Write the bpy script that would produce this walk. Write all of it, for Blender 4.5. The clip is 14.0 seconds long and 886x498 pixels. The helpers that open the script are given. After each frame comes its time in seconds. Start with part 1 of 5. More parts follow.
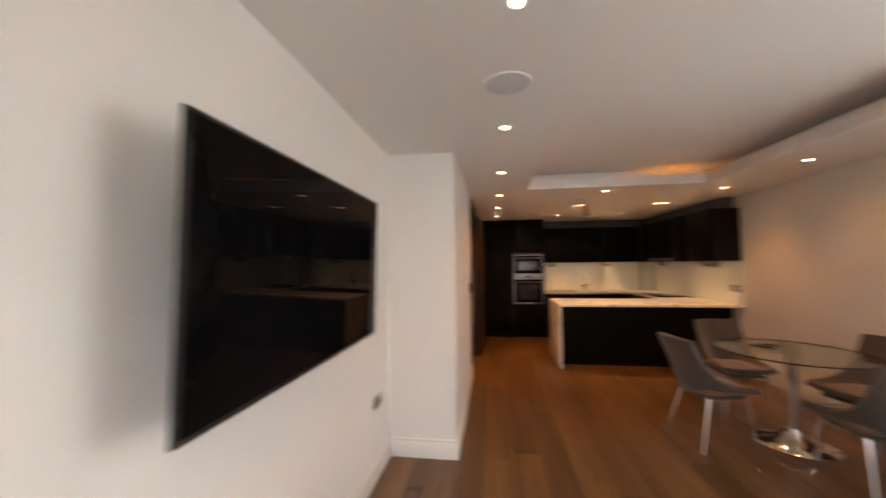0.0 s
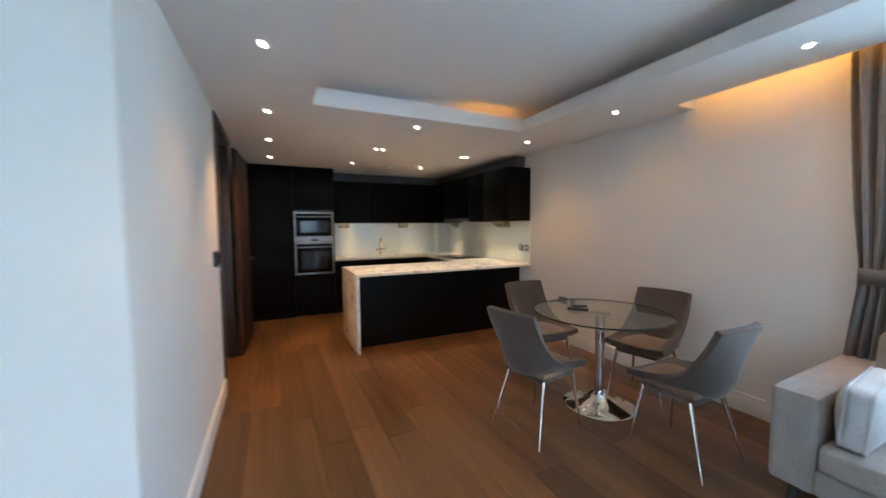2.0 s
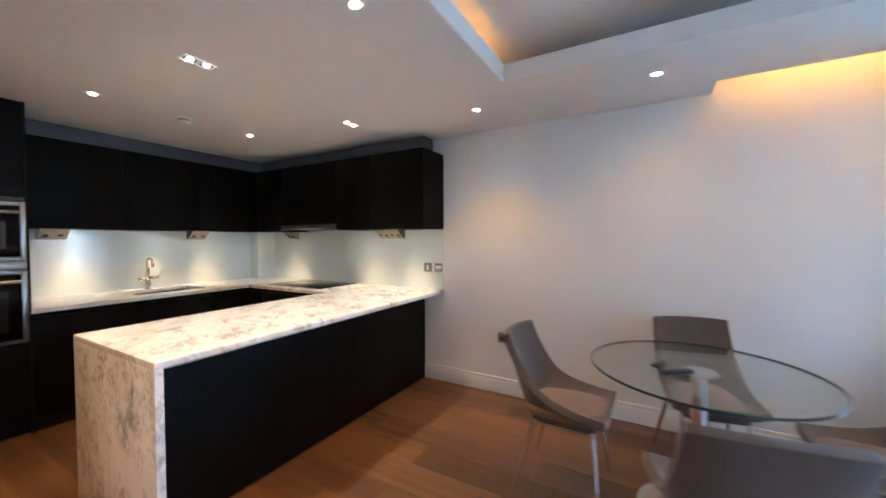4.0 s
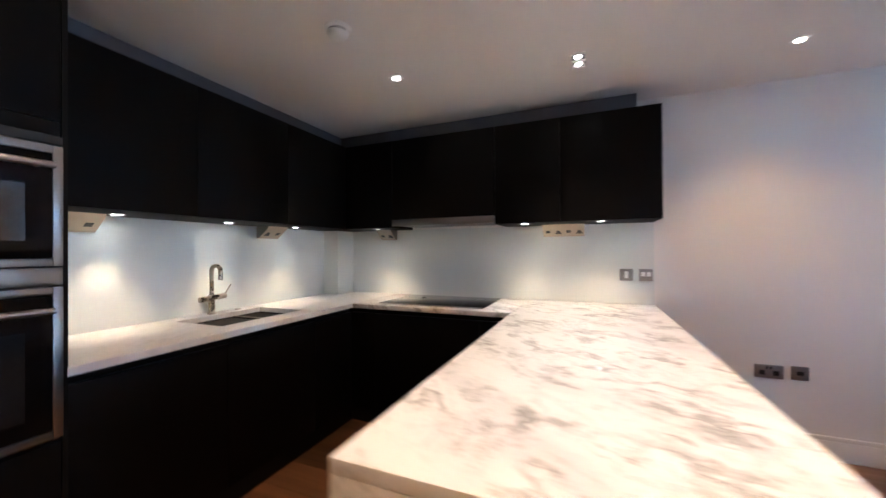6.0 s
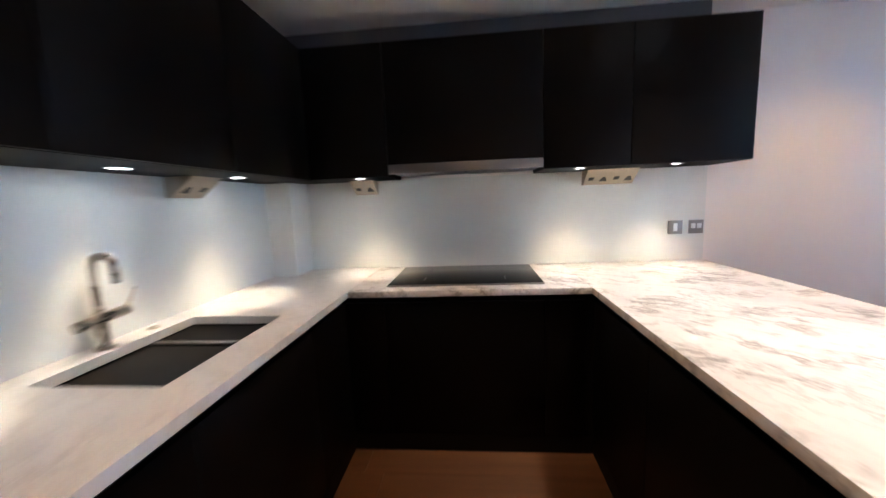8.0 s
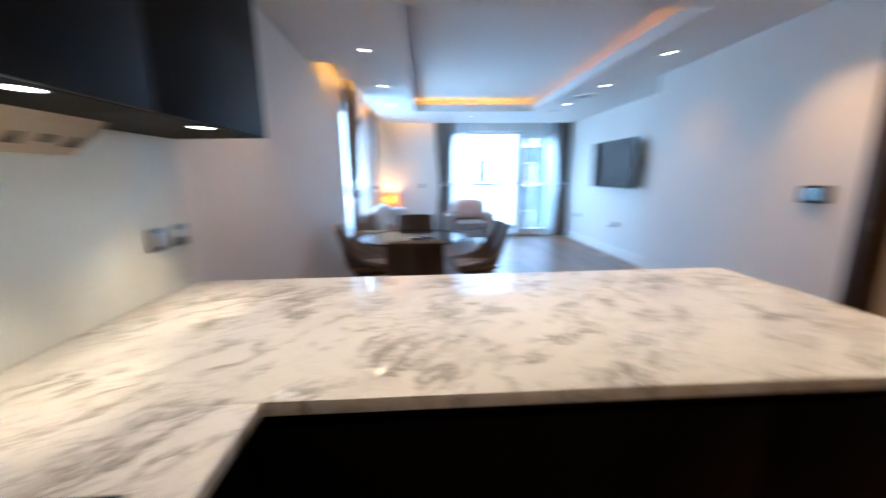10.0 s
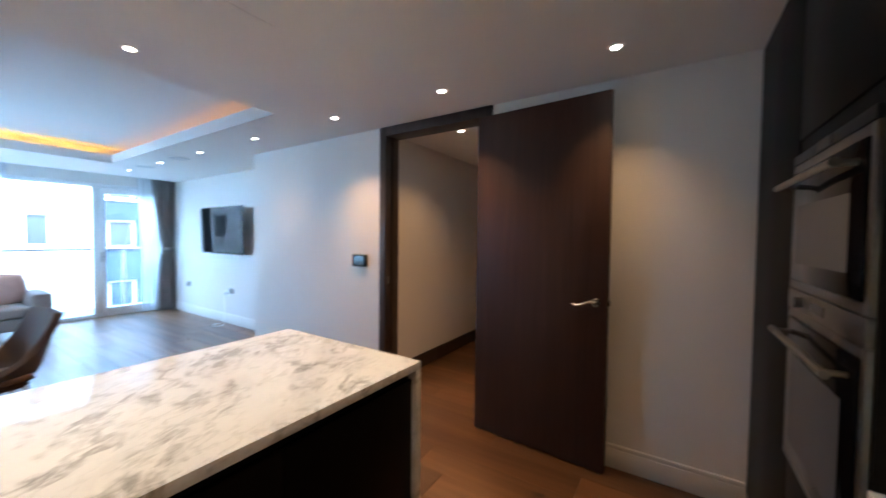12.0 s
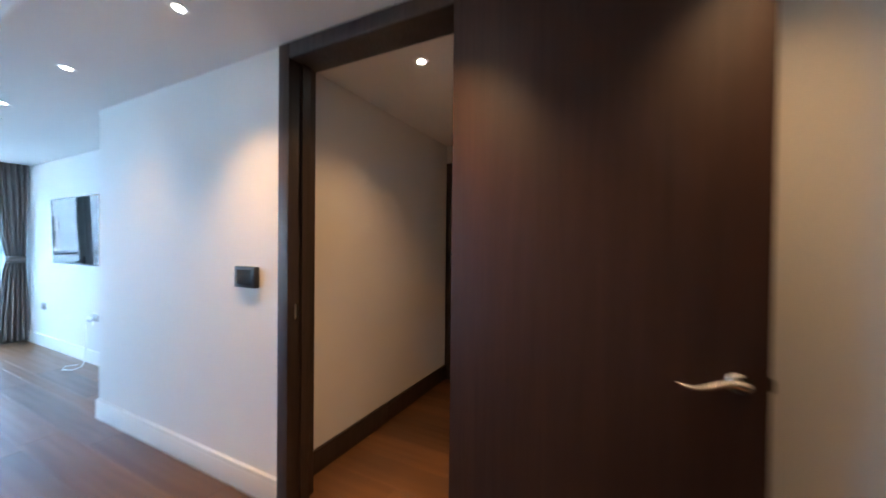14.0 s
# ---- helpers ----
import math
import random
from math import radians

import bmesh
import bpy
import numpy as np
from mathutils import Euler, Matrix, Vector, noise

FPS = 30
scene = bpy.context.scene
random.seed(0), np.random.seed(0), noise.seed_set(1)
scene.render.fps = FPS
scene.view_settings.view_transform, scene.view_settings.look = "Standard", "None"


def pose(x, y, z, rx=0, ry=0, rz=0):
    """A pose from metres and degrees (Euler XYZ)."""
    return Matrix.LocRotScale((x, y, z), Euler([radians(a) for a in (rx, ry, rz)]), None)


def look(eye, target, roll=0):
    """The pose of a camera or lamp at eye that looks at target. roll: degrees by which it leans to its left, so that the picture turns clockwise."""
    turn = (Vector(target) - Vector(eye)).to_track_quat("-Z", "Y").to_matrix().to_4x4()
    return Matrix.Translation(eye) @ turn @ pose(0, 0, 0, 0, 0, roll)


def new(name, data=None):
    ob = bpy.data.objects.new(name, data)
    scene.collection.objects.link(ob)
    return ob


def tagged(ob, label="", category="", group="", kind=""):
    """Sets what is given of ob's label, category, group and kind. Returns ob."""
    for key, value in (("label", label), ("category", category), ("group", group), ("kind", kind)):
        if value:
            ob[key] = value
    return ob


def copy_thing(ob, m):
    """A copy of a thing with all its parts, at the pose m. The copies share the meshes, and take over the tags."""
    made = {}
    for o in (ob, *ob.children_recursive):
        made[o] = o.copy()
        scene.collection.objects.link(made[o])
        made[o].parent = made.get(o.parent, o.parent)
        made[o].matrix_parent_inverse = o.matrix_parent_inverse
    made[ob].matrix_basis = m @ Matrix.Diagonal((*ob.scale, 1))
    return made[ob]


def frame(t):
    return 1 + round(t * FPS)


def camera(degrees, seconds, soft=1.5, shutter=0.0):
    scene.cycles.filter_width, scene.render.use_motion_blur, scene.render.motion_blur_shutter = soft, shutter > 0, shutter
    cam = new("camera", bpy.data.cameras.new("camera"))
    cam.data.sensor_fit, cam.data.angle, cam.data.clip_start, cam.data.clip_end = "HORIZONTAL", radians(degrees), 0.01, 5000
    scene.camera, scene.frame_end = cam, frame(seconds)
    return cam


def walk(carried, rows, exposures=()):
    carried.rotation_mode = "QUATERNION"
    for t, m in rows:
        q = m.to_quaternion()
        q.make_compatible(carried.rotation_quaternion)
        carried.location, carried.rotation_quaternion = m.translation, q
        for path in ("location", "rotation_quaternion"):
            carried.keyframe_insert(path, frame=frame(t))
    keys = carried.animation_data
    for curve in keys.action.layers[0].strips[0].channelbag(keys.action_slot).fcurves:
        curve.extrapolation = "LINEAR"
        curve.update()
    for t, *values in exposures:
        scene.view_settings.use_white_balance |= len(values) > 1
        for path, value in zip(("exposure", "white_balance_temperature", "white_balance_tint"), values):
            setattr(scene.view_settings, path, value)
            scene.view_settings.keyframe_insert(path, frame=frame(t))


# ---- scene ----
cam = camera(102.2, 14.0, shutter=0.8)
PATH = [
    (0, (0.296, -2.781, 1.493), (0.022, -0.801, 1.576), -0.6),
    (0.5, (0.359, -2.588, 1.496), (0.559, -0.6, 1.565), -0.5),
    (1, (0.357, -2.348, 1.434), (0.81, -0.399, 1.439), -0.4),
    (1.5, (0.336, -1.903, 1.44), (1.052, -0.038, 1.342), -0.4),
    (2, (0.415, -1.417, 1.42), (1.269, 0.387, 1.295), -0.4),
    (2.2, (0.434, -1.219, 1.4), (1.382, 0.534, 1.236), -0.3),
    (4.3, (0.562, 1.15, 1.391), (2.33, 2.084, 1.351), -0.3),
    (4.5, (0.553, 1.386, 1.38), (2.324, 2.314, 1.339), -0.3),
    (5, (0.577, 1.949, 1.38), (2.361, 2.853, 1.343), -0.6),
    (5.5, (0.641, 2.466, 1.339), (2.45, 3.314, 1.32), -0.4),
    (6, (0.662, 2.932, 1.298), (2.511, 3.694, 1.309), -0.4),
    (6.5, (0.751, 3.469, 1.315), (2.674, 4.019, 1.315), -1.2),
    (7, (0.852, 3.841, 1.31), (2.809, 4.249, 1.271), -1.1),
    (7.2, (0.825, 3.868, 1.347), (2.782, 4.259, 1.207), -1.3),
    (9.3, (2.324, 4.086, 1.341), (3.925, 2.946, 0.97), -3.0),
    (9.5, (2.435, 4.041, 1.346), (3.594, 2.466, 0.927), -1.6),
    (9.7, (2.527, 4.018, 1.345), (3.119, 2.159, 0.904), -2.2),
    (10, (2.599, 4.055, 1.336), (2.496, 2.099, 0.934), -0.7),
    (10.5, (2.577, 4.089, 1.345), (1.711, 2.329, 0.956), 0.4),
    (11, (2.528, 4.174, 1.367), (1.247, 2.681, 1.006), 0.5),
    (11.5, (2.47, 4.224, 1.393), (0.957, 2.929, 1.207), 0.6),
    (12, (2.404, 4.268, 1.414), (0.723, 3.186, 1.346), 0.6),
    (12.5, (2.281, 4.224, 1.418), (0.512, 3.291, 1.364), 0.4),
    (13, (2.044, 4.055, 1.422), (0.272, 3.13, 1.368), 0.2),
    (13.5, (1.652, 3.897, 1.389), (-0.121, 2.974, 1.342), 0.4),
    (14, (1.262, 3.630, 1.370), (-0.522, 2.724, 1.347), 0.6),
]
EXPOSURES = [(0.0, 3.68, 12000, 28), (0.7, 4.12, 7500, 4), (1.5, 4.14, 6650, 2), (2.2, 4.05, 6350, 3), (4.5, 4.64, 5500, 3),
             (5.5, 4.54, 5350, 6), (6.5, 4.46, 5400, 12), (7.0, 4.8, 5350, 12), (9.5, 4.12, 5200, 5), (10.5, 3.86, 5650, 5), (12.0, 4.12, 5500, 4), (14.0, 4.38, 5500, 2)]
walk(cam, [(t, look(eye, target, roll)) for t, eye, target, roll in PATH], EXPOSURES)
# ---- end of the walk ----

# ---- world, sun, exposure ----
world = bpy.data.worlds.new("sky")
scene.world = world
world.use_nodes = True
wt = world.node_tree
sky = wt.nodes.new("ShaderNodeTexSky")
sky.sky_type, sky.sun_disc = "NISHITA", False
sky.sun_elevation, sky.sun_rotation = radians(48), radians(0)
sky.air_density, sky.dust_density, sky.ozone_density = 1.0, 1.0, 2.0
bg = wt.nodes["Background"]
wt.links.new(sky.outputs[0], bg.inputs[0])
bg.inputs[1].default_value = 0.15
sun_data = bpy.data.lights.new("sun", "SUN")
sun_data.energy, sun_data.angle, sun_data.color = 1.0, radians(0.5), (0.92, 0.97, 1.0)
sun = new("sun", sun_data)
sun.matrix_world = look((0, 20, 22), (0, 0, 0))

# area lamps added for the sky's light: in the opening behind the sofa, and unseen above the balcony
for _w, _h, _watts, _at, _aim in ((2.3, 1.0, 15.0, (0.8, -4.45, 2.85), (0.1, -0.8, 0.9)), (1.72, 1.56, 4.6, (3.715, -1.67, 1.405), (0.0, -1.67, 1.9))):
    sky_light = bpy.data.lights.new("sky_fill_lamp", "AREA")
    sky_light.shape, sky_light.size, sky_light.size_y = "RECTANGLE", _w, _h
    sky_light.energy, sky_light.color = _watts, (0.42, 0.70, 1.0)
    new("sky_fill_lamp", sky_light).matrix_world = look(_at, _aim)

# ---- materials ----


def material(name):
    m = bpy.data.materials.new(name)
    m.use_nodes = True
    return m, m.node_tree, m.node_tree.nodes["Principled BSDF"]


def node(nt, kind, **inputs):
    n = nt.nodes.new("ShaderNode" + kind)
    for k, v in inputs.items():
        key = k.replace("_", " ")
        n.inputs[key if key in n.inputs else k].default_value = v
    return n


def coords(nt, scale=(1, 1, 1), random_offset=False, turn=(0, 0, 0)):
    tc = nt.nodes.new("ShaderNodeTexCoord")
    mp = nt.nodes.new("ShaderNodeMapping")
    mp.inputs["Scale"].default_value = scale
    if any(turn):
        rot = nt.nodes.new("ShaderNodeMapping")
        rot.inputs["Rotation"].default_value = turn
        nt.links.new(tc.outputs["Object"], rot.inputs["Vector"])
        nt.links.new(rot.outputs["Vector"], mp.inputs["Vector"])
    else:
        nt.links.new(tc.outputs["Object"], mp.inputs["Vector"])
    if random_offset:
        oi = nt.nodes.new("ShaderNodeObjectInfo")
        mul = nt.nodes.new("ShaderNodeVectorMath")
        mul.operation = "SCALE"
        mul.inputs[0].default_value = (31.0, 17.0, 5.0)
        nt.links.new(oi.outputs["Random"], mul.inputs["Scale"])
        nt.links.new(mul.outputs[0], mp.inputs["Location"])
    return mp.outputs["Vector"]


def ramp(nt, fac, stops):
    r = nt.nodes.new("ShaderNodeValToRGB")
    el = r.color_ramp.elements
    while len(el) < len(stops):
        el.new(0.5)
    for e, (p, c) in zip(el, stops):
        e.position, e.color = p, (*c, 1)
    nt.links.new(fac, r.inputs[0])
    return r.outputs[0]


def mix(nt, kind, fac, a, b):
    m = nt.nodes.new("ShaderNodeMix")
    m.data_type, m.blend_type = "RGBA", kind
    for sock, v in ((0, fac), (6, a), (7, b)):
        if isinstance(v, (int, float, tuple)):
            m.inputs[sock].default_value = v
        else:
            nt.links.new(v, m.inputs[sock])
    return m.outputs[2]


def noise_tex(nt, vec, scale, detail=4.0, rough=0.55, distortion=0.0):
    n = node(nt, "TexNoise", Scale=scale, Detail=detail, Roughness=rough, Distortion=distortion)
    nt.links.new(vec, n.inputs["Vector"])
    return n.outputs["Fac"]


def bump(nt, p, height, strength, distance=0.002):
    b = node(nt, "Bump", Strength=strength, Distance=distance)
    nt.links.new(height, b.inputs["Height"])
    nt.links.new(b.outputs[0], p.inputs["Normal"])


def plain(name, base, rough=0.5, metal=0.0, vary=0.08, big=1.5, fine=60.0, relief=0.1, distance=0.001, stretch=(1, 1, 1), rough_vary=0.08):
    """A surface of one colour with large stains, fine grain and uneven gloss."""
    m, nt, p = material(name)
    vec = coords(nt, stretch)
    a, b = noise_tex(nt, vec, big, 3), noise_tex(nt, vec, fine, 4)
    lo, hi = tuple(c * (1 - vary) for c in base), tuple(min(1, c * (1 + vary)) for c in base)
    c1 = ramp(nt, a, [(0.3, lo), (0.7, hi)])
    c2 = ramp(nt, b, [(0.3, (1 - vary * 0.7,) * 3), (0.7, (1, 1, 1))])
    nt.links.new(mix(nt, "MULTIPLY", 1.0, c1, c2), p.inputs["Base Color"])
    r = ramp(nt, a, [(0.25, (max(0.0, rough - rough_vary),) * 3), (0.75, (min(1, rough + rough_vary),) * 3)])
    nt.links.new(r, p.inputs["Roughness"])
    p.inputs["Metallic"].default_value = metal
    if relief:
        bump(nt, p, b, relief, distance)
    return m


def fabric(name, base, weave=420.0, rough=0.95, vary=0.12):
    m, nt, p = material(name)
    vec = coords(nt)
    w1, w2 = node(nt, "TexWave", Scale=weave), node(nt, "TexWave", Scale=weave)
    w1.bands_direction, w2.bands_direction = "X", "Z"
    nt.links.new(vec, w1.inputs["Vector"])
    nt.links.new(vec, w2.inputs["Vector"])
    a, b = noise_tex(nt, vec, 5, 4), noise_tex(nt, vec, 140, 3)
    c = ramp(nt, a, [(0.3, tuple(v * (1 - vary) for v in base)), (0.7, tuple(v * (1 + vary) for v in base))])
    c = mix(nt, "MULTIPLY", 1.0, c, ramp(nt, b, [(0.3, (0.78,) * 3), (0.7, (1, 1, 1))]))
    nt.links.new(c, p.inputs["Base Color"])
    p.inputs["Roughness"].default_value = rough
    p.inputs["Sheen Weight"].default_value = 0.25
    p.inputs["Sheen Roughness"].default_value = 0.5
    bump(nt, p, b, 0.35, 0.0015)
    return m


def wood(name, dark, light, rough, along, ring=1.0, random_offset=False, tint=0.0, relief=0.2, streak=0.6):
    """Wood with its grain along one axis (0, 1 or 2)."""
    m, nt, p = material(name)
    s = [9.0 * ring, 9.0 * ring, 9.0 * ring]
    s[along] = 0.55 * ring
    vec = coords(nt, tuple(s), random_offset)
    f = [45.0 * ring] * 3
    f[along] = 1.6 * ring
    vec2 = coords(nt, tuple(f), random_offset)
    a = noise_tex(nt, vec, 1.0, 5, 0.6, 1.2)
    b = noise_tex(nt, vec2, 1.6, 5, 0.65)
    c = ramp(nt, a, [(0.28, dark), (0.5, tuple((x + y) / 2 for x, y in zip(dark, light))), (0.72, light)])
    c = mix(nt, "MULTIPLY", streak, c, ramp(nt, b, [(0.32, (0.70,) * 3), (0.6, (1, 1, 1))]))
    if tint:
        oi = nt.nodes.new("ShaderNodeObjectInfo")
        t = ramp(nt, oi.outputs["Random"], [(0.0, (1 - tint, 1 - tint * 1.05, 1 - tint * 1.15)), (1.0, (1 + tint * 0.5, 1 + tint * 0.45, 1 + tint * 0.4))])
        c = mix(nt, "MULTIPLY", 1.0, c, t)
        kn = noise_tex(nt, coords(nt, (3.2, 1.6, 3.2), True), 2.3, 2, 0.5, 0.4)
        c = mix(nt, "MULTIPLY", 1.0, c, ramp(nt, kn, [(0.225, (0.30, 0.26, 0.23)), (0.285, (1, 1, 1))]))
    nt.links.new(c, p.inputs["Base Color"])
    nt.links.new(ramp(nt, b, [(0.3, (rough + 0.12,) * 3), (0.65, (rough - 0.05,) * 3)]), p.inputs["Roughness"])
    bump(nt, p, b, relief, 0.0012)
    return m


def marble(name, strong):
    """White marble: drifting clouds, short smudged grey veins in patches and hairline cracks."""
    m, nt, p = material(name)
    base = coords(nt, (1, 1, 1))
    wn = node(nt, "TexNoise", Scale=3.2, Detail=6.0, Roughness=0.62)
    nt.links.new(base, wn.inputs["Vector"])
    sc = nt.nodes.new("ShaderNodeVectorMath")
    sc.operation = "SCALE"
    sc.inputs["Scale"].default_value = 0.42
    nt.links.new(wn.outputs["Color"], sc.inputs[0])

    def warped(scale, turn):
        add = nt.nodes.new("ShaderNodeVectorMath")
        nt.links.new(coords(nt, scale, turn=turn), add.inputs[0])
        nt.links.new(sc.outputs[0], add.inputs[1])
        return add.outputs[0]
    v_long = warped((2.2, 0.85, 1.6), (0.15, 0.1, 0.75))
    v_fine = warped((2.4, 1.1, 1.8), (0.2, 0.15, 1.2))

    def veins(vec, scale, width, low, soft=1.0):
        f = noise_tex(nt, vec, scale, 5, 0.6, 0.2)
        d = node(nt, "Math")
        d.operation = "SUBTRACT"
        d.inputs[1].default_value = 0.5
        nt.links.new(f, d.inputs[0])
        ab = node(nt, "Math")
        ab.operation = "ABSOLUTE"
        nt.links.new(d.outputs[0], ab.inputs[0])
        return ramp(nt, ab.outputs[0], [(0.0, low), (width * 0.4, tuple(0.5 + 0.5 * c for c in low)), (width, (1, 1, 1))])
    cloud = noise_tex(nt, v_long, 1.7, 4, 0.55, 0.4)
    k = strong
    c = ramp(nt, cloud, [(0.34, (0.77 - 0.10 * k, 0.75 - 0.10 * k, 0.725 - 0.09 * k)), (0.5, (0.79, 0.775, 0.75)), (0.75, (0.83, 0.82, 0.80))])
    g1 = ramp(nt, noise_tex(nt, base, 5.0, 5, 0.65), [(0.43, (1, 1, 1)), (0.58, (1 - k, 1 - k, 1 - k))])
    g2 = ramp(nt, noise_tex(nt, base, 2.1, 3, 0.5), [(0.40, (1, 1, 1)), (0.60, (1 - 0.8 * k,) * 3)])
    white = (1.0, 1.0, 1.0, 1.0)
    c = mix(nt, "MULTIPLY", 1.0, c, mix(nt, "MIX", g1, veins(v_long, 3.8, 0.060, (0.43, 0.42, 0.41)), white))
    c = mix(nt, "MULTIPLY", 1.0, c, mix(nt, "MIX", g2, veins(v_fine, 6.5, 0.030, (0.53, 0.52, 0.515)), white))
    nt.links.new(c, p.inputs["Base Color"])
    nt.links.new(ramp(nt, cloud, [(0.3, (0.50,) * 3), (0.7, (0.40,) * 3)]), p.inputs["Roughness"])
    p.inputs["Specular IOR Level"].default_value = 0.1
    p.inputs["Coat Weight"].default_value, p.inputs["Coat Roughness"].default_value, p.inputs["Coat IOR"].default_value = 0.4, 0.04, 1.4
    return m


def glass(name, tint=(1, 1, 1), rough=0.0, ior=1.45):
    m, nt, p = material(name)
    p.inputs["Base Color"].default_value = (*tint, 1)
    p.inputs["Transmission Weight"].default_value = 1.0
    p.inputs["Roughness"].default_value = rough
    p.inputs["IOR"].default_value = ior
    return m


def clear_sheet(name, tint):
    """Clear plate glass: what lies behind it, with a mirror gloss that grows at flat angles."""
    m, nt, p = material(name)
    tr, gl = node(nt, "BsdfTransparent"), node(nt, "BsdfGlossy", Roughness=0.0)
    tr.inputs[0].default_value = (*tint, 1)
    lw = nt.nodes.new("ShaderNodeLayerWeight")
    pw = node(nt, "Math")
    pw.operation = "POWER"
    pw.inputs[1].default_value = 5.0
    nt.links.new(lw.outputs["Facing"], pw.inputs[0])
    fr = node(nt, "Math")
    fr.operation = "MULTIPLY_ADD"
    fr.inputs[1].default_value, fr.inputs[2].default_value = 0.7, 0.03
    nt.links.new(pw.outputs[0], fr.inputs[0])
    ms = nt.nodes.new("ShaderNodeMixShader")
    nt.links.new(fr.outputs[0], ms.inputs[0])
    nt.links.new(tr.outputs[0], ms.inputs[1])
    nt.links.new(gl.outputs[0], ms.inputs[2])
    nt.links.new(ms.outputs[0], nt.nodes["Material Output"].inputs[0])
    return m


def glow(name, colour, strength):
    m, nt, p = material(name)
    p.inputs["Base Color"].default_value = (*colour, 1)
    p.inputs["Emission Color"].default_value = (*colour, 1)
    p.inputs["Emission Strength"].default_value = strength
    return m


def sheer_cloth(name):
    m, nt, p = material(name)
    out = nt.nodes["Material Output"]
    tr, tl, df = node(nt, "BsdfTransparent"), node(nt, "BsdfTranslucent"), node(nt, "BsdfDiffuse")
    tl.inputs[0].default_value = df.inputs[0].default_value = (0.85, 0.87, 0.9, 1)
    m1, m2 = nt.nodes.new("ShaderNodeMixShader"), nt.nodes.new("ShaderNodeMixShader")
    m1.inputs[0].default_value = 0.4
    n = noise_tex(nt, coords(nt), 260, 2)
    nt.links.new(ramp(nt, n, [(0.3, (0.62,) * 3), (0.7, (0.82,) * 3)]), m2.inputs[0])
    nt.links.new(tl.outputs[0], m1.inputs[1])
    nt.links.new(df.outputs[0], m1.inputs[2])
    nt.links.new(tr.outputs[0], m2.inputs[1])
    nt.links.new(m1.outputs[0], m2.inputs[2])
    nt.links.new(m2.outputs[0], out.inputs[0])
    return m


M_WALL = plain("wall_paint", (0.78, 0.755, 0.72), 0.6, vary=0.025, big=0.7, fine=190, relief=0.12, distance=0.0006)
M_CEIL = plain("ceiling_paint", (0.80, 0.785, 0.76), 0.75, vary=0.02, big=0.6, fine=170, relief=0.08, distance=0.0005)
M_TRIM = plain("trim_gloss", (0.80, 0.78, 0.74), 0.35, vary=0.03, big=2, fine=60, relief=0.05)
M_SUB = plain("floor_bed", (0.05, 0.032, 0.02), 0.8)
M_OAK = wood("oak_planks", (0.080, 0.033, 0.0115), (0.215, 0.103, 0.042), 0.42, 1, 0.34, True, 0.34, 0.10, 0.6)
_p = M_OAK.node_tree.nodes["Principled BSDF"]
_p.inputs["Coat Weight"].default_value, _p.inputs["Coat Roughness"].default_value = 0.3, 0.30
M_WENGE = wood("dark_walnut_veneer", (0.036, 0.0150, 0.0100), (0.054, 0.0230, 0.0150), 0.5, 2, 1.1, relief=0.05, streak=0.35)
M_FRAME = wood("dark_frame_wood", (0.028, 0.018, 0.014), (0.055, 0.036, 0.028), 0.42, 2, 1.2, relief=0.12)
M_WENGE.node_tree.nodes["Principled BSDF"].inputs["Specular IOR Level"].default_value = 0.3
M_CAB = plain("black_cabinet_front", (0.0040, 0.0032, 0.0030), 0.45, vary=0.12, big=1.2, fine=220, relief=0.06, distance=0.0004, stretch=(1, 1, 0.15))
M_CARC = plain("black_carcass", (0.010, 0.009, 0.008), 0.55, vary=0.1)
for _m, _s in ((M_CAB, 0.09), (M_CARC, 0.07)):
    _m.node_tree.nodes["Principled BSDF"].inputs["Specular IOR Level"].default_value = _s
M_MARBLE = marble("veined_marble", 1.0)
M_CREAM = marble("cream_marble", 0.22)
M_STEEL = plain("brushed_steel", (0.29, 0.278, 0.266), 0.32, 1.0, vary=0.06, big=3, fine=90, relief=0.06, distance=0.0004, stretch=(0.05, 1, 1))
M_CHROME = plain("chrome", (0.82, 0.81, 0.80), 0.07, 1.0, vary=0.02, relief=0.0, rough_vary=0.03)
M_BLACKGLASS = plain("black_glass", (0.006, 0.006, 0.007), 0.05, vary=0.2, relief=0.0, rough_vary=0.02)
M_BLACKGLASS.node_tree.nodes["Principled BSDF"].inputs["Specular IOR Level"].default_value = 0.09
M_OVENGLASS = plain("oven_window_glass", (0.02, 0.02, 0.021), 0.08, vary=0.2, relief=0.0, rough_vary=0.02)
M_SPLASH = plain("back_painted_glass", (0.70, 0.73, 0.70), 0.10, vary=0.02, relief=0.0, rough_vary=0.03)
M_NICKEL = plain("satin_nickel", (0.42, 0.38, 0.33), 0.28, 1.0, vary=0.05, big=8, fine=120, relief=0.04)
M_SINK = plain("dark_bronze_sink", (0.0028, 0.0018, 0.0013), 0.6, 0.0, vary=0.1, fine=120, relief=0.05)
M_SINK.node_tree.nodes["Principled BSDF"].inputs["Specular IOR Level"].default_value = 0.06
M_SATIN = plain("polished_satin_steel", (0.62, 0.60, 0.57), 0.2, 1.0, vary=0.04, big=6, fine=120, relief=0.03)
M_BRASSY = plain("pale_brass_plate", (0.38, 0.33, 0.265), 0.4, 0.7, vary=0.05, big=8, fine=120, relief=0.04)
M_PLASTIC = plain("black_plastic", (0.012, 0.012, 0.013), 0.4, vary=0.1)
